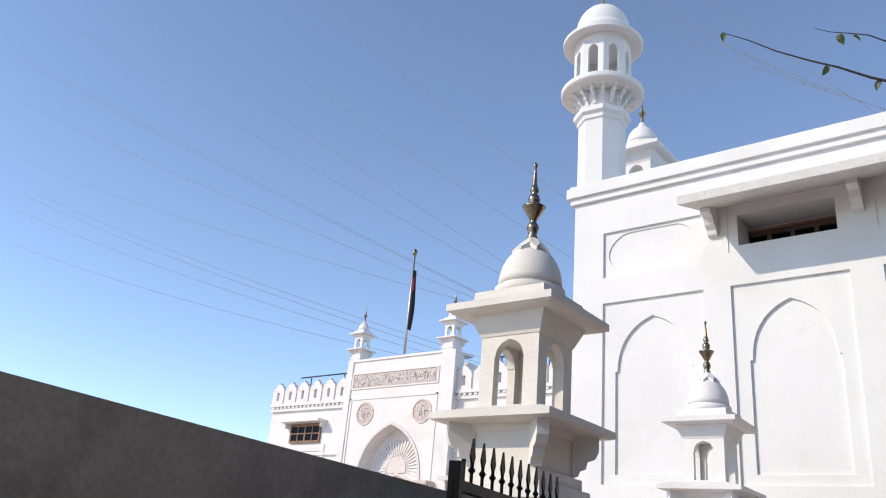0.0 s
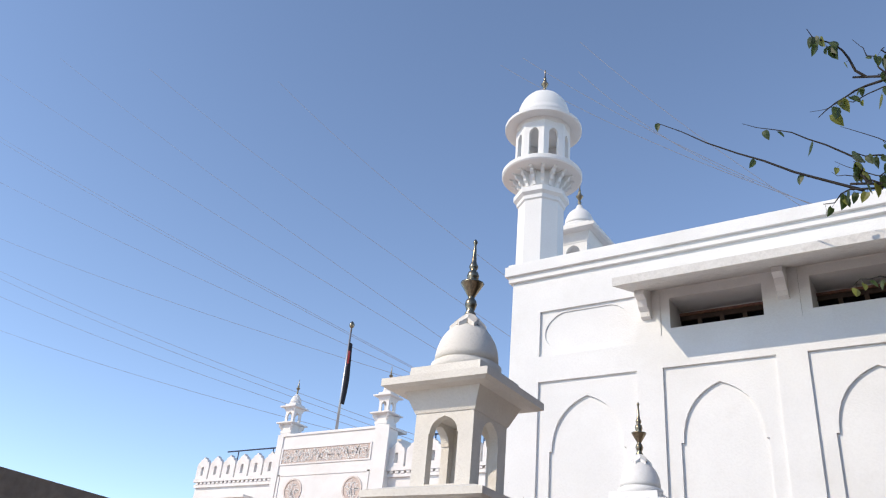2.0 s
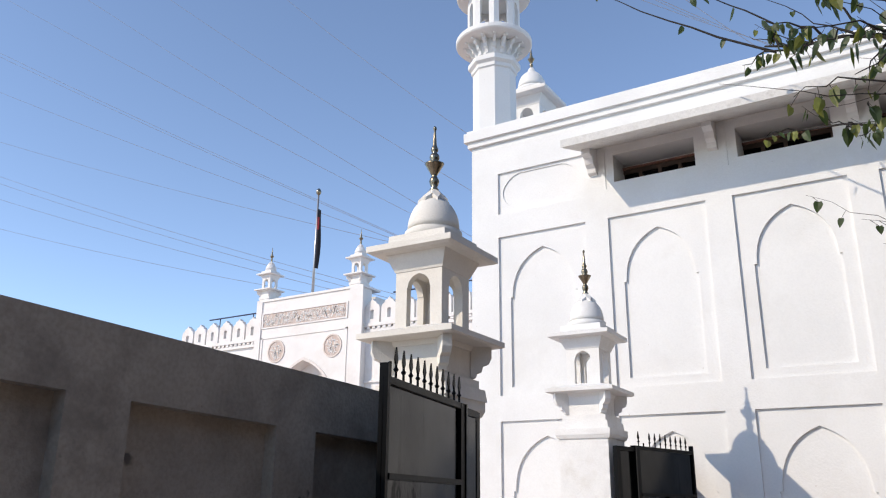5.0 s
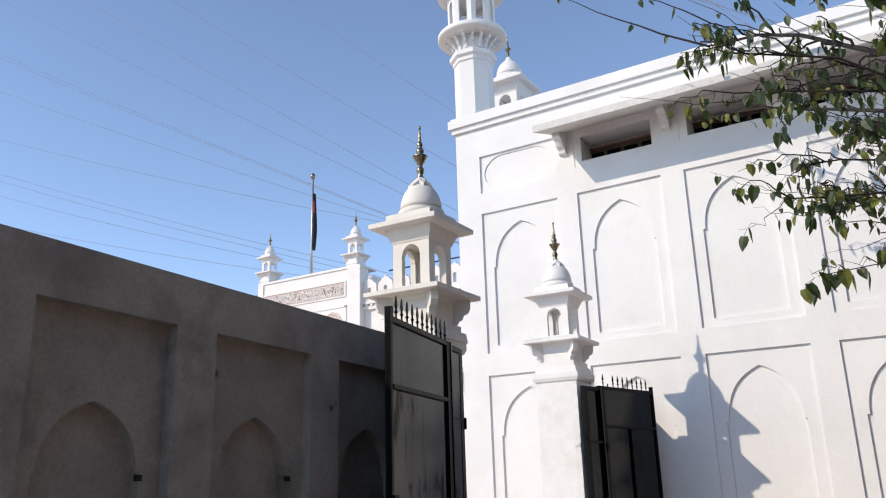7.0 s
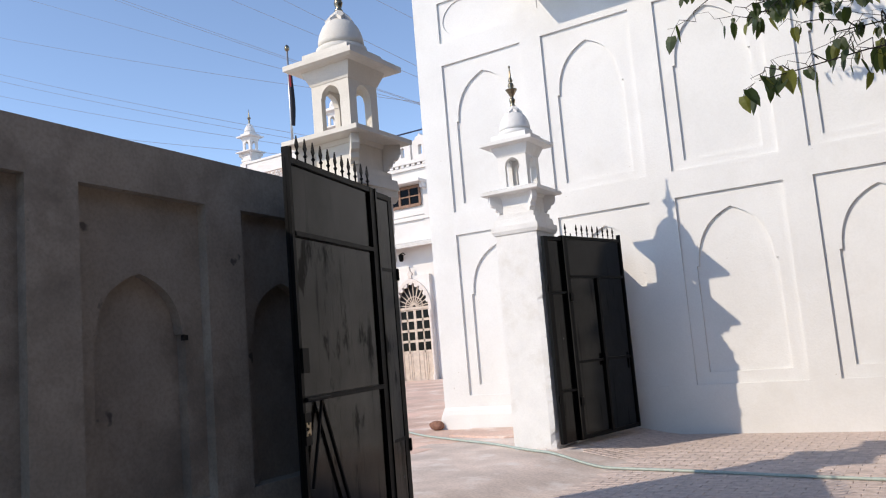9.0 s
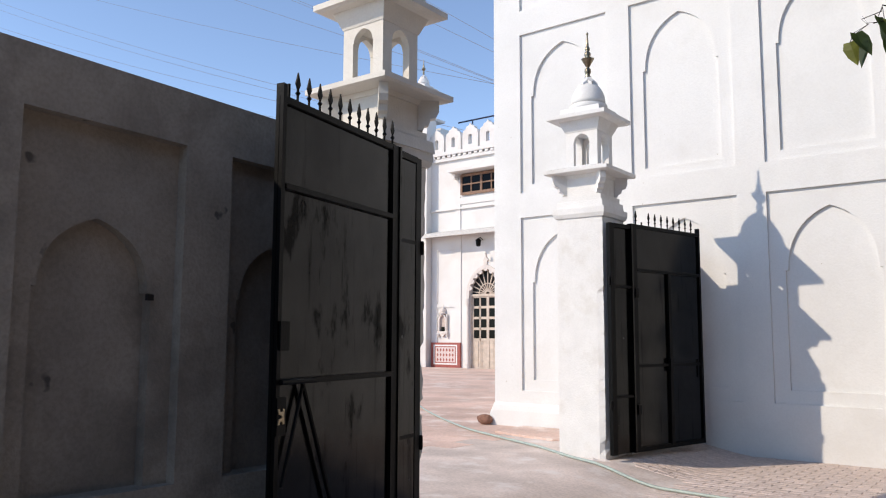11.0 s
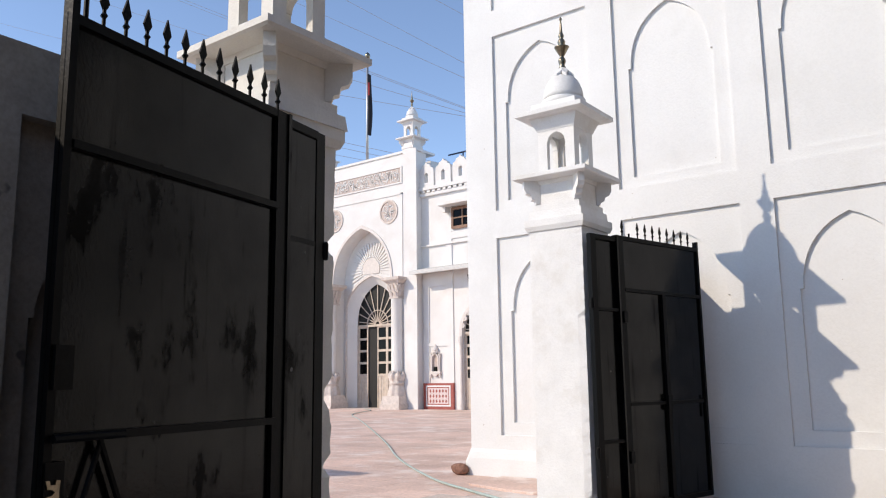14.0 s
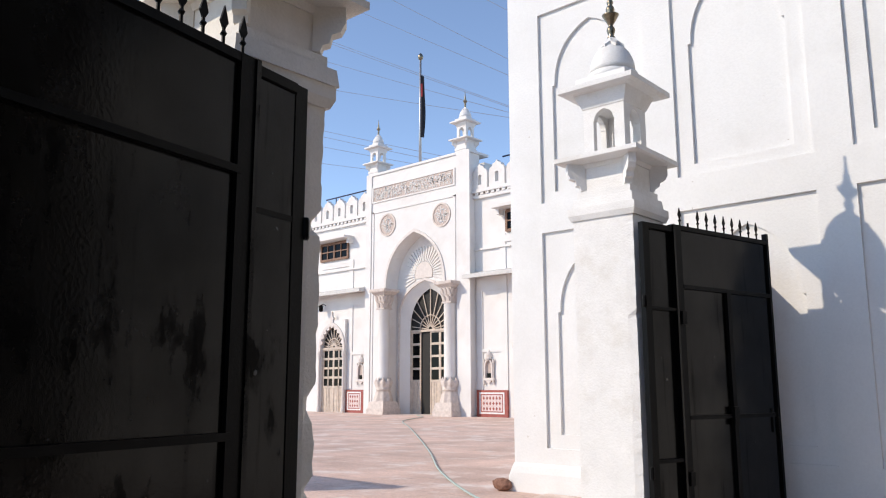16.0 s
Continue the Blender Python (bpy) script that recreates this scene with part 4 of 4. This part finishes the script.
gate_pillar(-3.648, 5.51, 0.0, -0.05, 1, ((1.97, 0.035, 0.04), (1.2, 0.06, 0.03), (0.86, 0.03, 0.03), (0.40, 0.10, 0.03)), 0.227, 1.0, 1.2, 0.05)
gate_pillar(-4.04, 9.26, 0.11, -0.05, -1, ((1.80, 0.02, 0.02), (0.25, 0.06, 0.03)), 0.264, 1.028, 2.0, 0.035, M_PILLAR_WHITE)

# plain unseen wall added to close the lane; darkens gate reflections and blocks sky fill
lane_wall = root("lane_wall", (0, 0, 0), "plain dark unseen wall added to close the lane and darken reflections", "wall", kind="structure")
part("wall_core", box(B(), 2.5, 2.75, -14.0, WY - 0.1, -0.3, 6.2), M_LANEWALL, lane_wall)

# low wall inside the yard that throws its shadow on the paving
court_wall = root("court_wall", (0, 0, 0), "low white plastered wall inside the courtyard", "wall", kind="structure")
part("wall_core", box(B(), -20.0, -9.85, 7.15, 7.40, -0.1, 2.52), M_WHITE, court_wall)
part("coping", box(B(), -20.0, -9.83, 7.13, 7.42, 2.52, 2.57), M_WHITE, court_wall)

# short wall between the far pillar and the wing, behind the open leaf
stub = root("stub_wall", (0, 0, 0), "short white plastered wall joining gate pillar and building", "wall", kind="structure")
part("wall_core", box(B(), -3.93, -3.74, 9.50, WY, -0.2, 2.38), M_WHITE, stub)
part("coping", box(B(), -3.945, -3.725, 9.50, WY, 2.38, 2.41), M_WHITE, stub)

# ---------------------------------------------------------------- boundary wall in the shade
GX = -3.45
bwall = root("boundary_wall", (0, 0, 0), "grey cement-plastered boundary wall with recessed arched panels", "wall", kind="structure")
bm = box(B(), GX - 0.28, GX - 0.14, -14.0, 5.29, -0.3, 2.52)
part("wall_core", bm, M_GREY, bwall)
bm = box(B(), GX - 0.30, GX + 0.0, -14.0, 5.29, 2.30, 2.575)
part("wall_top", bm, M_GREY, bwall)
bm = box(B(), GX - 0.14, GX, -14.0, 5.29, -0.3, 0.62)
part("wall_foot", bm, M_GREY, bwall)
pans = [(3.09 + 1.075 * i, 3.89 + 1.075 * i) for i in range(-14, 2)]
y = -14.0
for a, b in pans:
    part("pier", box(B(), GX - 0.14, GX, y, a, 0.62, 2.30), M_GREY, bwall)
    bm = arch_slab(B(), a, b, 0.62, 2.30, (a + 0.125, b - 0.145, 0.62, 1.54, 1.87, 0.02), GX - 0.14, GX - 0.07, X_FACE)
    part("arched_panel", bm, M_GREY, bwall)
    part("impost", box(B(), GX - 0.075, GX - 0.052, b - 0.15, b - 0.118, 1.505, 1.535), M_BARK, bwall)
    y = b
part("pier", box(B(), GX - 0.14, GX, y, 5.29, 0.62, 2.30), M_GREY, bwall)
# the wall's head falls gently towards the gate
for o in bwall.children:
    for v in o.data.vertices:
        if v.co.z > 0.7:
            v.co.z -= 0.033 * (v.co.y - 3.35) * min(1.0, (v.co.z - 0.7) / 1.5)


# ---------------------------------------------------------------- steel gate leaves
def spear(parent, x, z, s=1.0):
    bm = tube(B(), [(0, 0, 0), (0, 0, 0.07 * s)], 0.007, 6)
    lathe(bm, [(0.007, 0.035 * s), (0.014, 0.045 * s), (0.007, 0.055 * s)], 6)
    v = [(-0.0, 0.055), (0.019, 0.09), (0.0, 0.15), (-0.019, 0.09)]
    prism(bm, [(u * s, z2 * s) for u, z2 in v], -0.004, 0.004)
    return part("spear_point", bm, M_BLACK, parent, at=(x, 0, z))


def gate_leaf(name, hinge, end, strip, z0, z1, side, label, sheet=M_SHEET):
    """A leaf in its own frame: x runs from the hinge to the free end, -y is the face towards the lane."""
    d = Vector(end) - Vector(hinge)
    w = d.length
    g = root(name, (hinge[0], hinge[1], 0), label, "gate leaf", "gate leaves", turn=math.degrees(math.atan2(d.y, d.x)))
    part("steel_sheet", box(B(), strip, w, -0.003, 0.003, z0, z1), sheet, g, "scuffed dark steel sheet")
    part("hinge_sheet", box(B(), 0.03, strip, 0.012, 0.018, z0, z1 - 0.02), sheet, g)
    part("stile_edge", box(B(), strip - 0.022, strip, -0.03, 0.03, z0, z1), sheet, g)
    bars = [(strip, strip + 0.075, z0, z1), (w - 0.03, w, z0, z1 + 0.06), (0.0, 0.07, z0, z1 - 0.02)]
    for a, b, c, e in bars:
        part("stile", box(B(), a, b, -0.022, 0.022, c, e), M_BLACK, g)
    part("top_rail", box(B(), strip + 0.075, w - 0.03, -0.02, 0.02, z1 - 0.035, z1), M_BLACK, g)
    part("bottom_rail", box(B(), strip + 0.075, w - 0.03, -0.02, 0.02, z0, z0 + 0.045), M_BLACK, g)
    part("hinge_rail", box(B(), 0.07, strip - 0.022, -0.02, 0.03, z1 - 0.06, z1 - 0.02), M_BLACK, g)
    for z in (0.62, 1.86):
        part("hinge", lathe(B(), [(0.014, z), (0.018, z + 0.01), (0.018, z + 0.08), (0.014, z + 0.09)], 8, -0.01, side * 0.02), M_BLACK, g)
    return g, w


g1, w1 = gate_leaf("gate_leaf", (-3.335, 5.555), (-3.0, 4.10), 0.305, 0.10, 2.51, 1, "open black steel gate leaf with spear points and worn paint")
for z in (2.06, 1.11):
    part("cross_rail", box(B(), 0.365, w1 - 0.035, -0.028, 0.028, z - 0.014, z + 0.014), M_BLACK, g1)
for z in (1.93, 0.72):
    part("hinge_rail", box(B(), 0.07, 0.285, -0.02, 0.02, z - 0.012, z + 0.012), M_BLACK, g1)
for i in range(11):
    spear(g1, w1 - 0.145 - i * 0.099, 2.51, 1.05)
part("broken_spear", tube(B(), [(w1 - 0.07, 0, 2.51), (w1 - 0.07, 0, 2.585)], 0.009, 6), M_BLACK, g1)
bm = B()
tube(bm, [(w1 - 0.20, 0.03, 1.10), (w1 - 0.62, 0.03, 0.14)], 0.012, 6)
part("brace", bm, M_BLACK, g1)
part("brace", tube(B(), [(w1 - 0.21, 0.028, 1.10), (w1 - 0.05, 0.028, 0.62)], 0.010, 6), M_BLACK, g1)
part("lock_box", box(B(), w1 - 0.08, w1 - 0.01, 0.005, 0.035, 1.26, 1.40), M_BLACK, g1)
part("bolt", tube(B(), [(w1 - 0.30, 0.035, 1.11), (w1 - 0.02, 0.035, 1.11)], 0.014, 8), M_BLACK, g1)
lock = B()
for mz in (1, -1):
    prism(lock, [(w1 - 0.055 + 0.7 * u, 0.95 + mz * 0.75 * v) for u, v in ((0.02, 0.0), (0.035, 0.012), (0.06, 0.014), (0.07, 0.05), (0.05, 0.048), (0.045, 0.03), (0.02, 0.03), (0.015, 0.05), (-0.005, 0.045), (0.0, 0.0))], 0.028, 0.034)
part("lock_back", box(B(), w1 - 0.075, w1 - 0.005, 0.004, 0.028, 0.86, 1.04), M_BLACK, g1)
part("latch_plate", lock, M_BRASS, g1, "small brass latch plate")

g2, w2 = gate_leaf("gate_leaf", (-3.70, 8.99), (-3.37, 10.60), 0.375, 0.17, 2.53, -1, "open black steel gate leaf with a wicket door", M_SHEET_DULL)
for z in (2.03, 1.03):
    part("cross_rail", box(B(), 0.45, w2 - 0.035, -0.028, 0.028, z, z + 0.03), M_BLACK, g2)
for z in (1.86, 0.74):
    part("hinge_rail", box(B(), 0.07, 0.353, -0.02, 0.02, z - 0.012, z + 0.012), M_BLACK, g2)
part("wicket_latch", box(B(), 0.97, 1.03, -0.05, -0.02, 0.98, 1.12), M_BLACK, g2)
for z in (0.55, 1.75):
    part("wicket_hinge", box(B(), 0.40, 0.45, -0.04, -0.02, z, z + 0.1), M_BLACK, g2)
part("drop_bolt", tube(B(), [(w2 - 0.06, -0.03, 0.9), (w2 - 0.06, -0.03, 1.1)], 0.012, 6), M_BLACK, g2)
part("stile", box(B(), 0.99, 1.04, -0.03, 0.03, 0.2, 2.03), M_BLACK, g2)
for x in [w2 - 0.14 - 0.115 * i for i in range(8)] + [0.47]:
    spear(g2, x, 2.53)
part("broken_spear", tube(B(), [(0.57, 0, 2.53), (0.57, 0, 2.565)], 0.009, 6), M_BLACK, g2)

# ---------------------------------------------------------------- loose things on the ground
bm = B()
pts = [(-23.9, 27.0), (-22.5, 25.9), (-20.6, 23.0), (-17.6, 20.3), (-14.5, 17.5), (-10.8, 14.1), (-8.5, 11.9), (-6.6, 10.35), (-5.6, 9.75), (-4.75, 9.3), (-4.0, 8.8), (-3.3, 8.5), (-2.8, 8.4), (-2.1, 8.3), (-1.15, 8.12), (-0.45, 8.02), (0.8, 7.9), (2.2, 8.0)]
fine_pts = []
for i in range(len(pts) - 1):
    for s in range(8):
        t = s / 8
        p0, p1, p2, p3 = (Vector(pts[max(0, min(len(pts) - 1, i + k))]) for k in (-1, 0, 1, 2))
        q = 0.5 * ((2 * p1) + (p2 - p0) * t + (2 * p0 - 5 * p1 + 4 * p2 - p3) * t * t + (3 * p1 - p0 - 3 * p2 + p3) * t ** 3)
        fine_pts.append((q.x, q.y, ground_height(q.x, q.y) + 0.022))
tagged(part("garden_hose", tube(bm, fine_pts, 0.014, 8), M_HOSE, smooth=True), "long green rubber garden hose lying across the yard", "hose")
bm = B()
bmesh.ops.create_icosphere(bm, subdivisions=2, radius=0.1)
for v in bm.verts:
    v.co = Vector((v.co.x * 1.3, v.co.y * 0.9, max(-0.06, v.co.z * 0.75))) * (1 + 0.2 * noise.noise(v.co * 14))
tagged(part("broken_brick", bm, M_BRICK, at=(-6.62, 10.93, 0.19)), "broken red brick lump at the building corner", "brick")

bm = B()
foot = [(-5.95, 10.2), (-6.0, 10.93), (-4.6, 10.95), (-4.5, 10.25), (-4.95, 9.95), (-5.4, 10.02)]
lo = [bm.verts.new((x, y, 0.10)) for x, y in foot]
md = [bm.verts.new((x, y, 0.138 + 0.006 * noise.noise(Vector((3 * x, 3 * y, 0))))) for x, y in foot]
hi = [bm.verts.new((x + 0.02 * (-5.2 - x), y + 0.02 * (10.5 - y), 0.147 + 0.006 * noise.noise(Vector((3 * x, 3 * y, 0))))) for x, y in foot]
for ra, rb in ((lo, md), (md, hi)):
    for i in range(6):
        bm.faces.new((ra[i], ra[(i + 1) % 6], rb[(i + 1) % 6], rb[i]))
bm.faces.new(hi)
tagged(part("stone_slab", bm, M_COURT), "worn pinkish stone slab lying at the building foot", "slab")
rr = random.Random(4)
bm = B()
for k in range(26):
    d = rr.random()
    c = Vector((-4.27 + 0.55 * d, 8.95 + 0.06 * d - rr.uniform(0, 0.05), 0.10)) if k % 3 else Vector((-4.30 - rr.uniform(0, 0.06), 8.98 + 0.35 * d, 0.12))
    r = rr.uniform(0.025, 0.055)
    v = bmesh.ops.create_icosphere(bm, subdivisions=1, radius=r)["verts"]
    for q in v:
        q.co = c + Vector((q.co.x * 1.4, q.co.y, q.co.z * 0.7)) * (1 + 0.4 * noise.noise(q.co * 30 + c * 9))
tagged(part("rubble", bm, M_PALE), "pale broken plaster and stones at the pillar foot", "rubble", kind="stuff")

# ---------------------------------------------------------------- overhead cables
CABLES = [((-122.2, 60, 70.6), (-43.4, 60, 26.5)), ((-122.1, 60, 69.9), (-42.7, 60, 26.0)), ((-120.5, 60, 63.2), (-46.9, 60, 27.6)),
          ((-118.3, 60, 54.2), (-60.4, 60, 31.8)), ((-116.9, 60, 48.2), (-63.6, 60, 27.8)), ((-116.6, 60, 47.0), (-62.7, 60, 26.8)),
          ((-116.0, 60, 44.4), (-61.7, 60, 25.5)), ((-114.9, 60, 39.6), (-62.5, 60, 24.3)), ((-121.0, 60, 79.5), (-41.3, 60, 28.1)),
          ((-97.6, 60, 70.8), (-40.3, 60, 28.7)), ((-78.2, 60, 63.6), (-39.9, 60, 33.1)), ((-57.0, 60, 55.7), (-35.6, 60, 35.4))]
CABLES += [((-26.4, 60, 50.9), (-12.6, 60, 39.3)), ((-23.7, 60, 50.0), (-9.9, 60, 37.3)), ((-19.0, 60, 48.4), (-7.8, 60, 34.5)), ((-22.7, 60, 49.7), (-15.9, 60, 42.3))]
for a, b in CABLES:
    a, b = Vector(a), Vector(b)
    p = []
    for i in range(25):
        t = -0.8 + 2.3 * i / 24
        q = a.lerp(b, t)
        q.z += 4.0 * (t * (t - 1)) * 0.25
        p.append(q)
    tagged(part("power_cable", tube(B(), p, 0.023, 5), M_CABLE), "thin overhead power cable high across the sky", "cable", "overhead cables")


# ---------------------------------------------------------------- tree beside the lane
rnd = random.Random(11)
tree = root("tree", (2.2, 5.6, 0), "leafy mulberry-like tree with thin dark twigs and heart-shaped leaves", "tree")
OFF = Vector((2.2, 5.6, 0))
wood = B()
leaves = B()


def bend(a, b, n, sag, jit):
    a, b = Vector(a), Vector(b)
    out = []
    for i in range(n + 1):
        t = i / n
        q = a.lerp(b, t)
        q.z += sag * 4 * t * (1 - t)
        if 0 < i < n:
            q += Vector((rnd.uniform(-jit, jit), rnd.uniform(-jit, jit), rnd.uniform(-jit, jit)))
        out.append(q)
    return out


def leaf(p, size, mi):
    """A hanging heart-shaped leaf, folded along its rib."""
    yaw = rnd.uniform(0, 2 * math.pi)
    tilt = rnd.uniform(-0.5, 0.5)
    rot = Matrix.Rotation(yaw, 3, "Z") @ Matrix.Rotation(tilt, 3, "X") @ Matrix.Rotation(rnd.uniform(-0.5, 0.5), 3, "Y")
    shape = ((0, 0, 0), (0.25, 0.06, 0.05), (0.37, 0.06, -0.25), (0.28, 0.06, -0.66), (0, 0.02, -1.15), (-0.28, 0.06, -0.66), (-0.37, 0.06, -0.25), (-0.25, 0.06, 0.05))
    v = [leaves.verts.new(Vector(p) + rot @ (Vector(q) * size)) for q in shape]
    mid = leaves.verts.new(Vector(p) + rot @ (Vector((0, -0.05, -0.4)) * size))
    for i in range(8):
        f = leaves.faces.new((v[i], v[(i + 1) % 8], mid))
        f.material_index = mi


def twig(a, b, r, n_leaf, size=0.085, sag=0.05):
    pts = bend(a, b, 7, sag, 0.03)
    tube(wood, [q - OFF for q in pts], [r * (1 - 0.75 * i / 7) for i in range(8)], 5)
    for k in range(n_leaf):
        t = rnd.uniform(0.25, 1.0) * 7
        i = min(6, int(t))
        q = pts[i].lerp(pts[i + 1], t - i)
        s = size * rnd.uniform(0.5, 1.2)
        e = q + Vector((rnd.uniform(-0.05, 0.05), rnd.uniform(-0.05, 0.05), -rnd.uniform(0.02, 0.06)))
        tube(wood, [q - OFF, e - OFF], 0.0016, 3)
        leaf(e - OFF, s, 1 if rnd.random() < 0.22 else 0)
    return pts


def bough(a, b, r, subs, spread, n_leaf, size=0.085, sag=0.15):
    pts = bend(a, b, 10, sag, 0.05)
    tube(wood, [q - OFF for q in pts], [r * (0.75 - 0.55 * i / 10) for i in range(11)], 7)
    d = (Vector(b) - Vector(a)).normalized()
    for k in range(subs):
        t = (0.30 + 0.7 * (k + rnd.random()) / subs) * 10
        i = min(9, int(t))
        q = pts[i].lerp(pts[i + 1], t - i)
        e = q + d * rnd.uniform(0.2, 0.8) * spread + Vector((rnd.uniform(-1, 0.6), rnd.uniform(-1, 1), rnd.uniform(-0.7, 0.7))) * spread * 0.6
        twig(q, e, r * 0.28, n_leaf, size)
        # thin bare shoots between the leafy twigs
        if k % 2 == 0:
            e = q + (d + Vector((rnd.uniform(-0.5, 0.3), rnd.uniform(-0.6, 0.6), rnd.uniform(-0.5, 0.5)))) * spread * rnd.uniform(0.8, 1.6)
            twig(q, e, max(0.0022, r * 0.16), 2, size, rnd.uniform(-0.06, 0.02))


trunk_pts = [Vector(p) - OFF for p in ((2.2, 5.6, -0.1), (2.25, 5.55, 0.8), (2.15, 5.6, 1.7), (2.0, 5.6, 2.6))]
part("trunk", tube(B(), trunk_pts, [0.17, 0.14, 0.12, 0.11], 12), M_BARK, tree, smooth=True)
FORK = (2.0, 5.6, 2.5)
BOUGHS = [
    # tip, thickness, twigs, spread, leaves on a twig, leaf size, sag
    ((-0.58, 4.55, 2.92), 0.020, 15, 0.34, 6, 0.075, 0.20),
    ((-0.54, 4.85, 3.20), 0.020, 15, 0.38, 6, 0.075, 0.20),
    ((-0.56, 5.08, 2.58), 0.013, 9, 0.22, 6, 0.096, 0.10),
    ((-0.64, 5.55, 3.12), 0.020, 15, 0.38, 6, 0.079, 0.15),
    ((-0.52, 6.25, 3.35), 0.022, 15, 0.42, 6, 0.081, 0.2),
    ((-0.22, 5.75, 2.95), 0.018, 14, 0.36, 6, 0.079, 0.1),
    ((-0.77, 4.65, 3.62), 0.022, 17, 0.48, 7, 0.075, 0.3),
    ((-0.87, 5.15, 4.20), 0.028, 20, 0.52, 8, 0.079, 0.2),
    ((-0.27, 6.25, 3.90), 0.028, 20, 0.52, 8, 0.081, 0.2),
    ((-0.17, 5.05, 4.50), 0.028, 20, 0.52, 9, 0.079, 0.2),
    ((-0.02, 5.65, 3.55), 0.026, 18, 0.46, 8, 0.079, 0.2),
    ((0.23, 4.95, 4.30), 0.026, 20, 0.52, 9, 0.077, 0.2),
    ((0.03, 5.15, 3.25), 0.022, 16, 0.42, 7, 0.079, 0.15),
    ((-1.85, 9.10, 6.55), 0.055, 16, 0.70, 9, 0.12, 0.4),
    ((-1.65, 8.90, 7.60), 0.055, 16, 0.75, 10, 0.12, 0.4),
    ((-1.55, 9.30, 5.60), 0.045, 10, 0.55, 7, 0.12, 0.3),
]
# unseen dense boughs added to darken what the gate sheet mirrors and block sky
for k in range(16):
    w = radians(-100 + 15 * k)
    BOUGHS.append(((2.2 + 2.2 * math.cos(w) * (0.6 + 0.4 * (k % 2)), 5.6 + 2.4 * math.sin(w) * (0.6 + 0.4 * (k % 2)), 3.6 + 0.55 * (k % 5)), 0.05, 16, 0.8, 14, 0.13, 0.3))
BOUGHS = [q for q in BOUGHS if 0.9 < q[0][0] < 2.2 or q[1] != 0.05]
for tip, r, subs, spread, n_leaf, size, sag in BOUGHS:
    wood = B()
    bough(FORK, tip, r, subs, spread, n_leaf, size, sag)
    if tip == (-1.85, 9.1, 6.55):
        twig((-1.75, 9.1, 6.45), (-3.7, 9.2, 7.95), 0.016, 3, 0.125, -0.05)
        twig((-1.7, 9.1, 6.75), (-2.75, 9.1, 7.55), 0.011, 3, 0.125)
    part("branch", wood, M_BARK, tree)
part("crown", leaves, [M_LEAF, M_LEAFY], tree, "sparse hanging green and yellowing leaves")

# ---------------------------------------------------------------- paving pieces, the nearest as parts
GROUND = bpy.data.objects["ground"]


def slab_mesh(name, w, d, h, mat, seed):
    rs = random.Random(seed)
    bm = B()
    e = min(0.006, 0.7 * h)
    lo = [bm.verts.new((sx * w / 2, sy * d / 2, -0.03)) for sx, sy in ((-1, -1), (1, -1), (1, 1), (-1, 1))]
    md = [bm.verts.new((sx * w / 2, sy * d / 2, h - 0.005)) for sx, sy in ((-1, -1), (1, -1), (1, 1), (-1, 1))]
    hi = [bm.verts.new((sx * (w / 2 - e), sy * (d / 2 - e), h + rs.uniform(-0.0006, 0.0006))) for sx, sy in ((-1, -1), (1, -1), (1, 1), (-1, 1))]
    for ra, rb in ((lo, md), (md, hi)):
        for i in range(4):
            bm.faces.new((ra[i], ra[(i + 1) % 4], rb[(i + 1) % 4], rb[i]))
    bm.faces.new(hi)
    me = bpy.data.meshes.new(name)
    bmesh.ops.recalc_face_normals(bm, faces=bm.faces)
    bm.to_mesh(me)
    bm.free()
    me.materials.append(mat)
    return me


def lay(name, mat, w, d, h, x0, x1, y0, y1, near, rest_name, rest_label, skip, gap=0.005):
    """Courses of pieces; those for which near(x, y) holds, up to 300, are objects, the others one joined part."""
    kinds = [slab_mesh(name, w - gap, d - gap, h, mat, k) for k in range(3)]
    rs = random.Random(5)
    verts, faces = [], []
    count = 0
    j = 0
    y = y0
    while y < y1:
        x = x0 - (w / 2 if j % 2 else 0)
        while x < x1:
            cx, cy = x + w / 2, y + d / 2
            x += w
            if skip(cx, cy):
                continue
            z = ground_height(cx, cy) + rs.uniform(-0.0007, 0.0007)
            me = kinds[rs.randrange(3)]
            rise = (ground_height(cx + 0.05, cy) - ground_height(cx - 0.05, cy)) / 0.1
            if near(cx, cy) and count < 300:
                o = new(name, me)
                o.parent = GROUND
                o.location = (cx, cy, z)
                o.rotation_euler = (0, -math.atan(rise), rs.uniform(-0.012, 0.012))
                count += 1
            else:
                n = len(verts)
                verts += [(v.co.x + cx, v.co.y + cy, v.co.z + z + rise * v.co.x) for v in me.vertices]
                faces += [[i + n for i in p.vertices] for p in me.polygons]
        y += d
        j += 1
    me = bpy.data.meshes.new(rest_name)
    me.from_pydata(verts, [], faces)
    me.materials.append(mat)
    o = new(rest_name, me)
    o.parent = GROUND
    tagged(o, rest_label, kind="stuff")


lay("paver", M_PAVER, 0.205, 0.102, 0.005, -3.70, 1.6, 6.6, 11.0, lambda x, y: x < 0.6 and 8.0 < y < 10.2, "brick_paving",
    "worn pinkish brick pavers in the lane", lambda x, y: x < (-3.58 if y > 9.0 else -2.9))
lay("flagstone", M_COURT, 0.62, 0.42, 0.002, -34.0, -4.4, 7.0, 27.3, lambda x, y: -14 < x < -5 and y < 16 and y - 3.6 < -0.98 * (x + 0.7) + 2.2 and y - 3.6 > -0.70 * (x + 0.7) - 0.5, "flagstone_paving",
    "pale red sandstone flags of the courtyard", lambda x, y: x > -5.7 and y < 10.4, 0.0025)
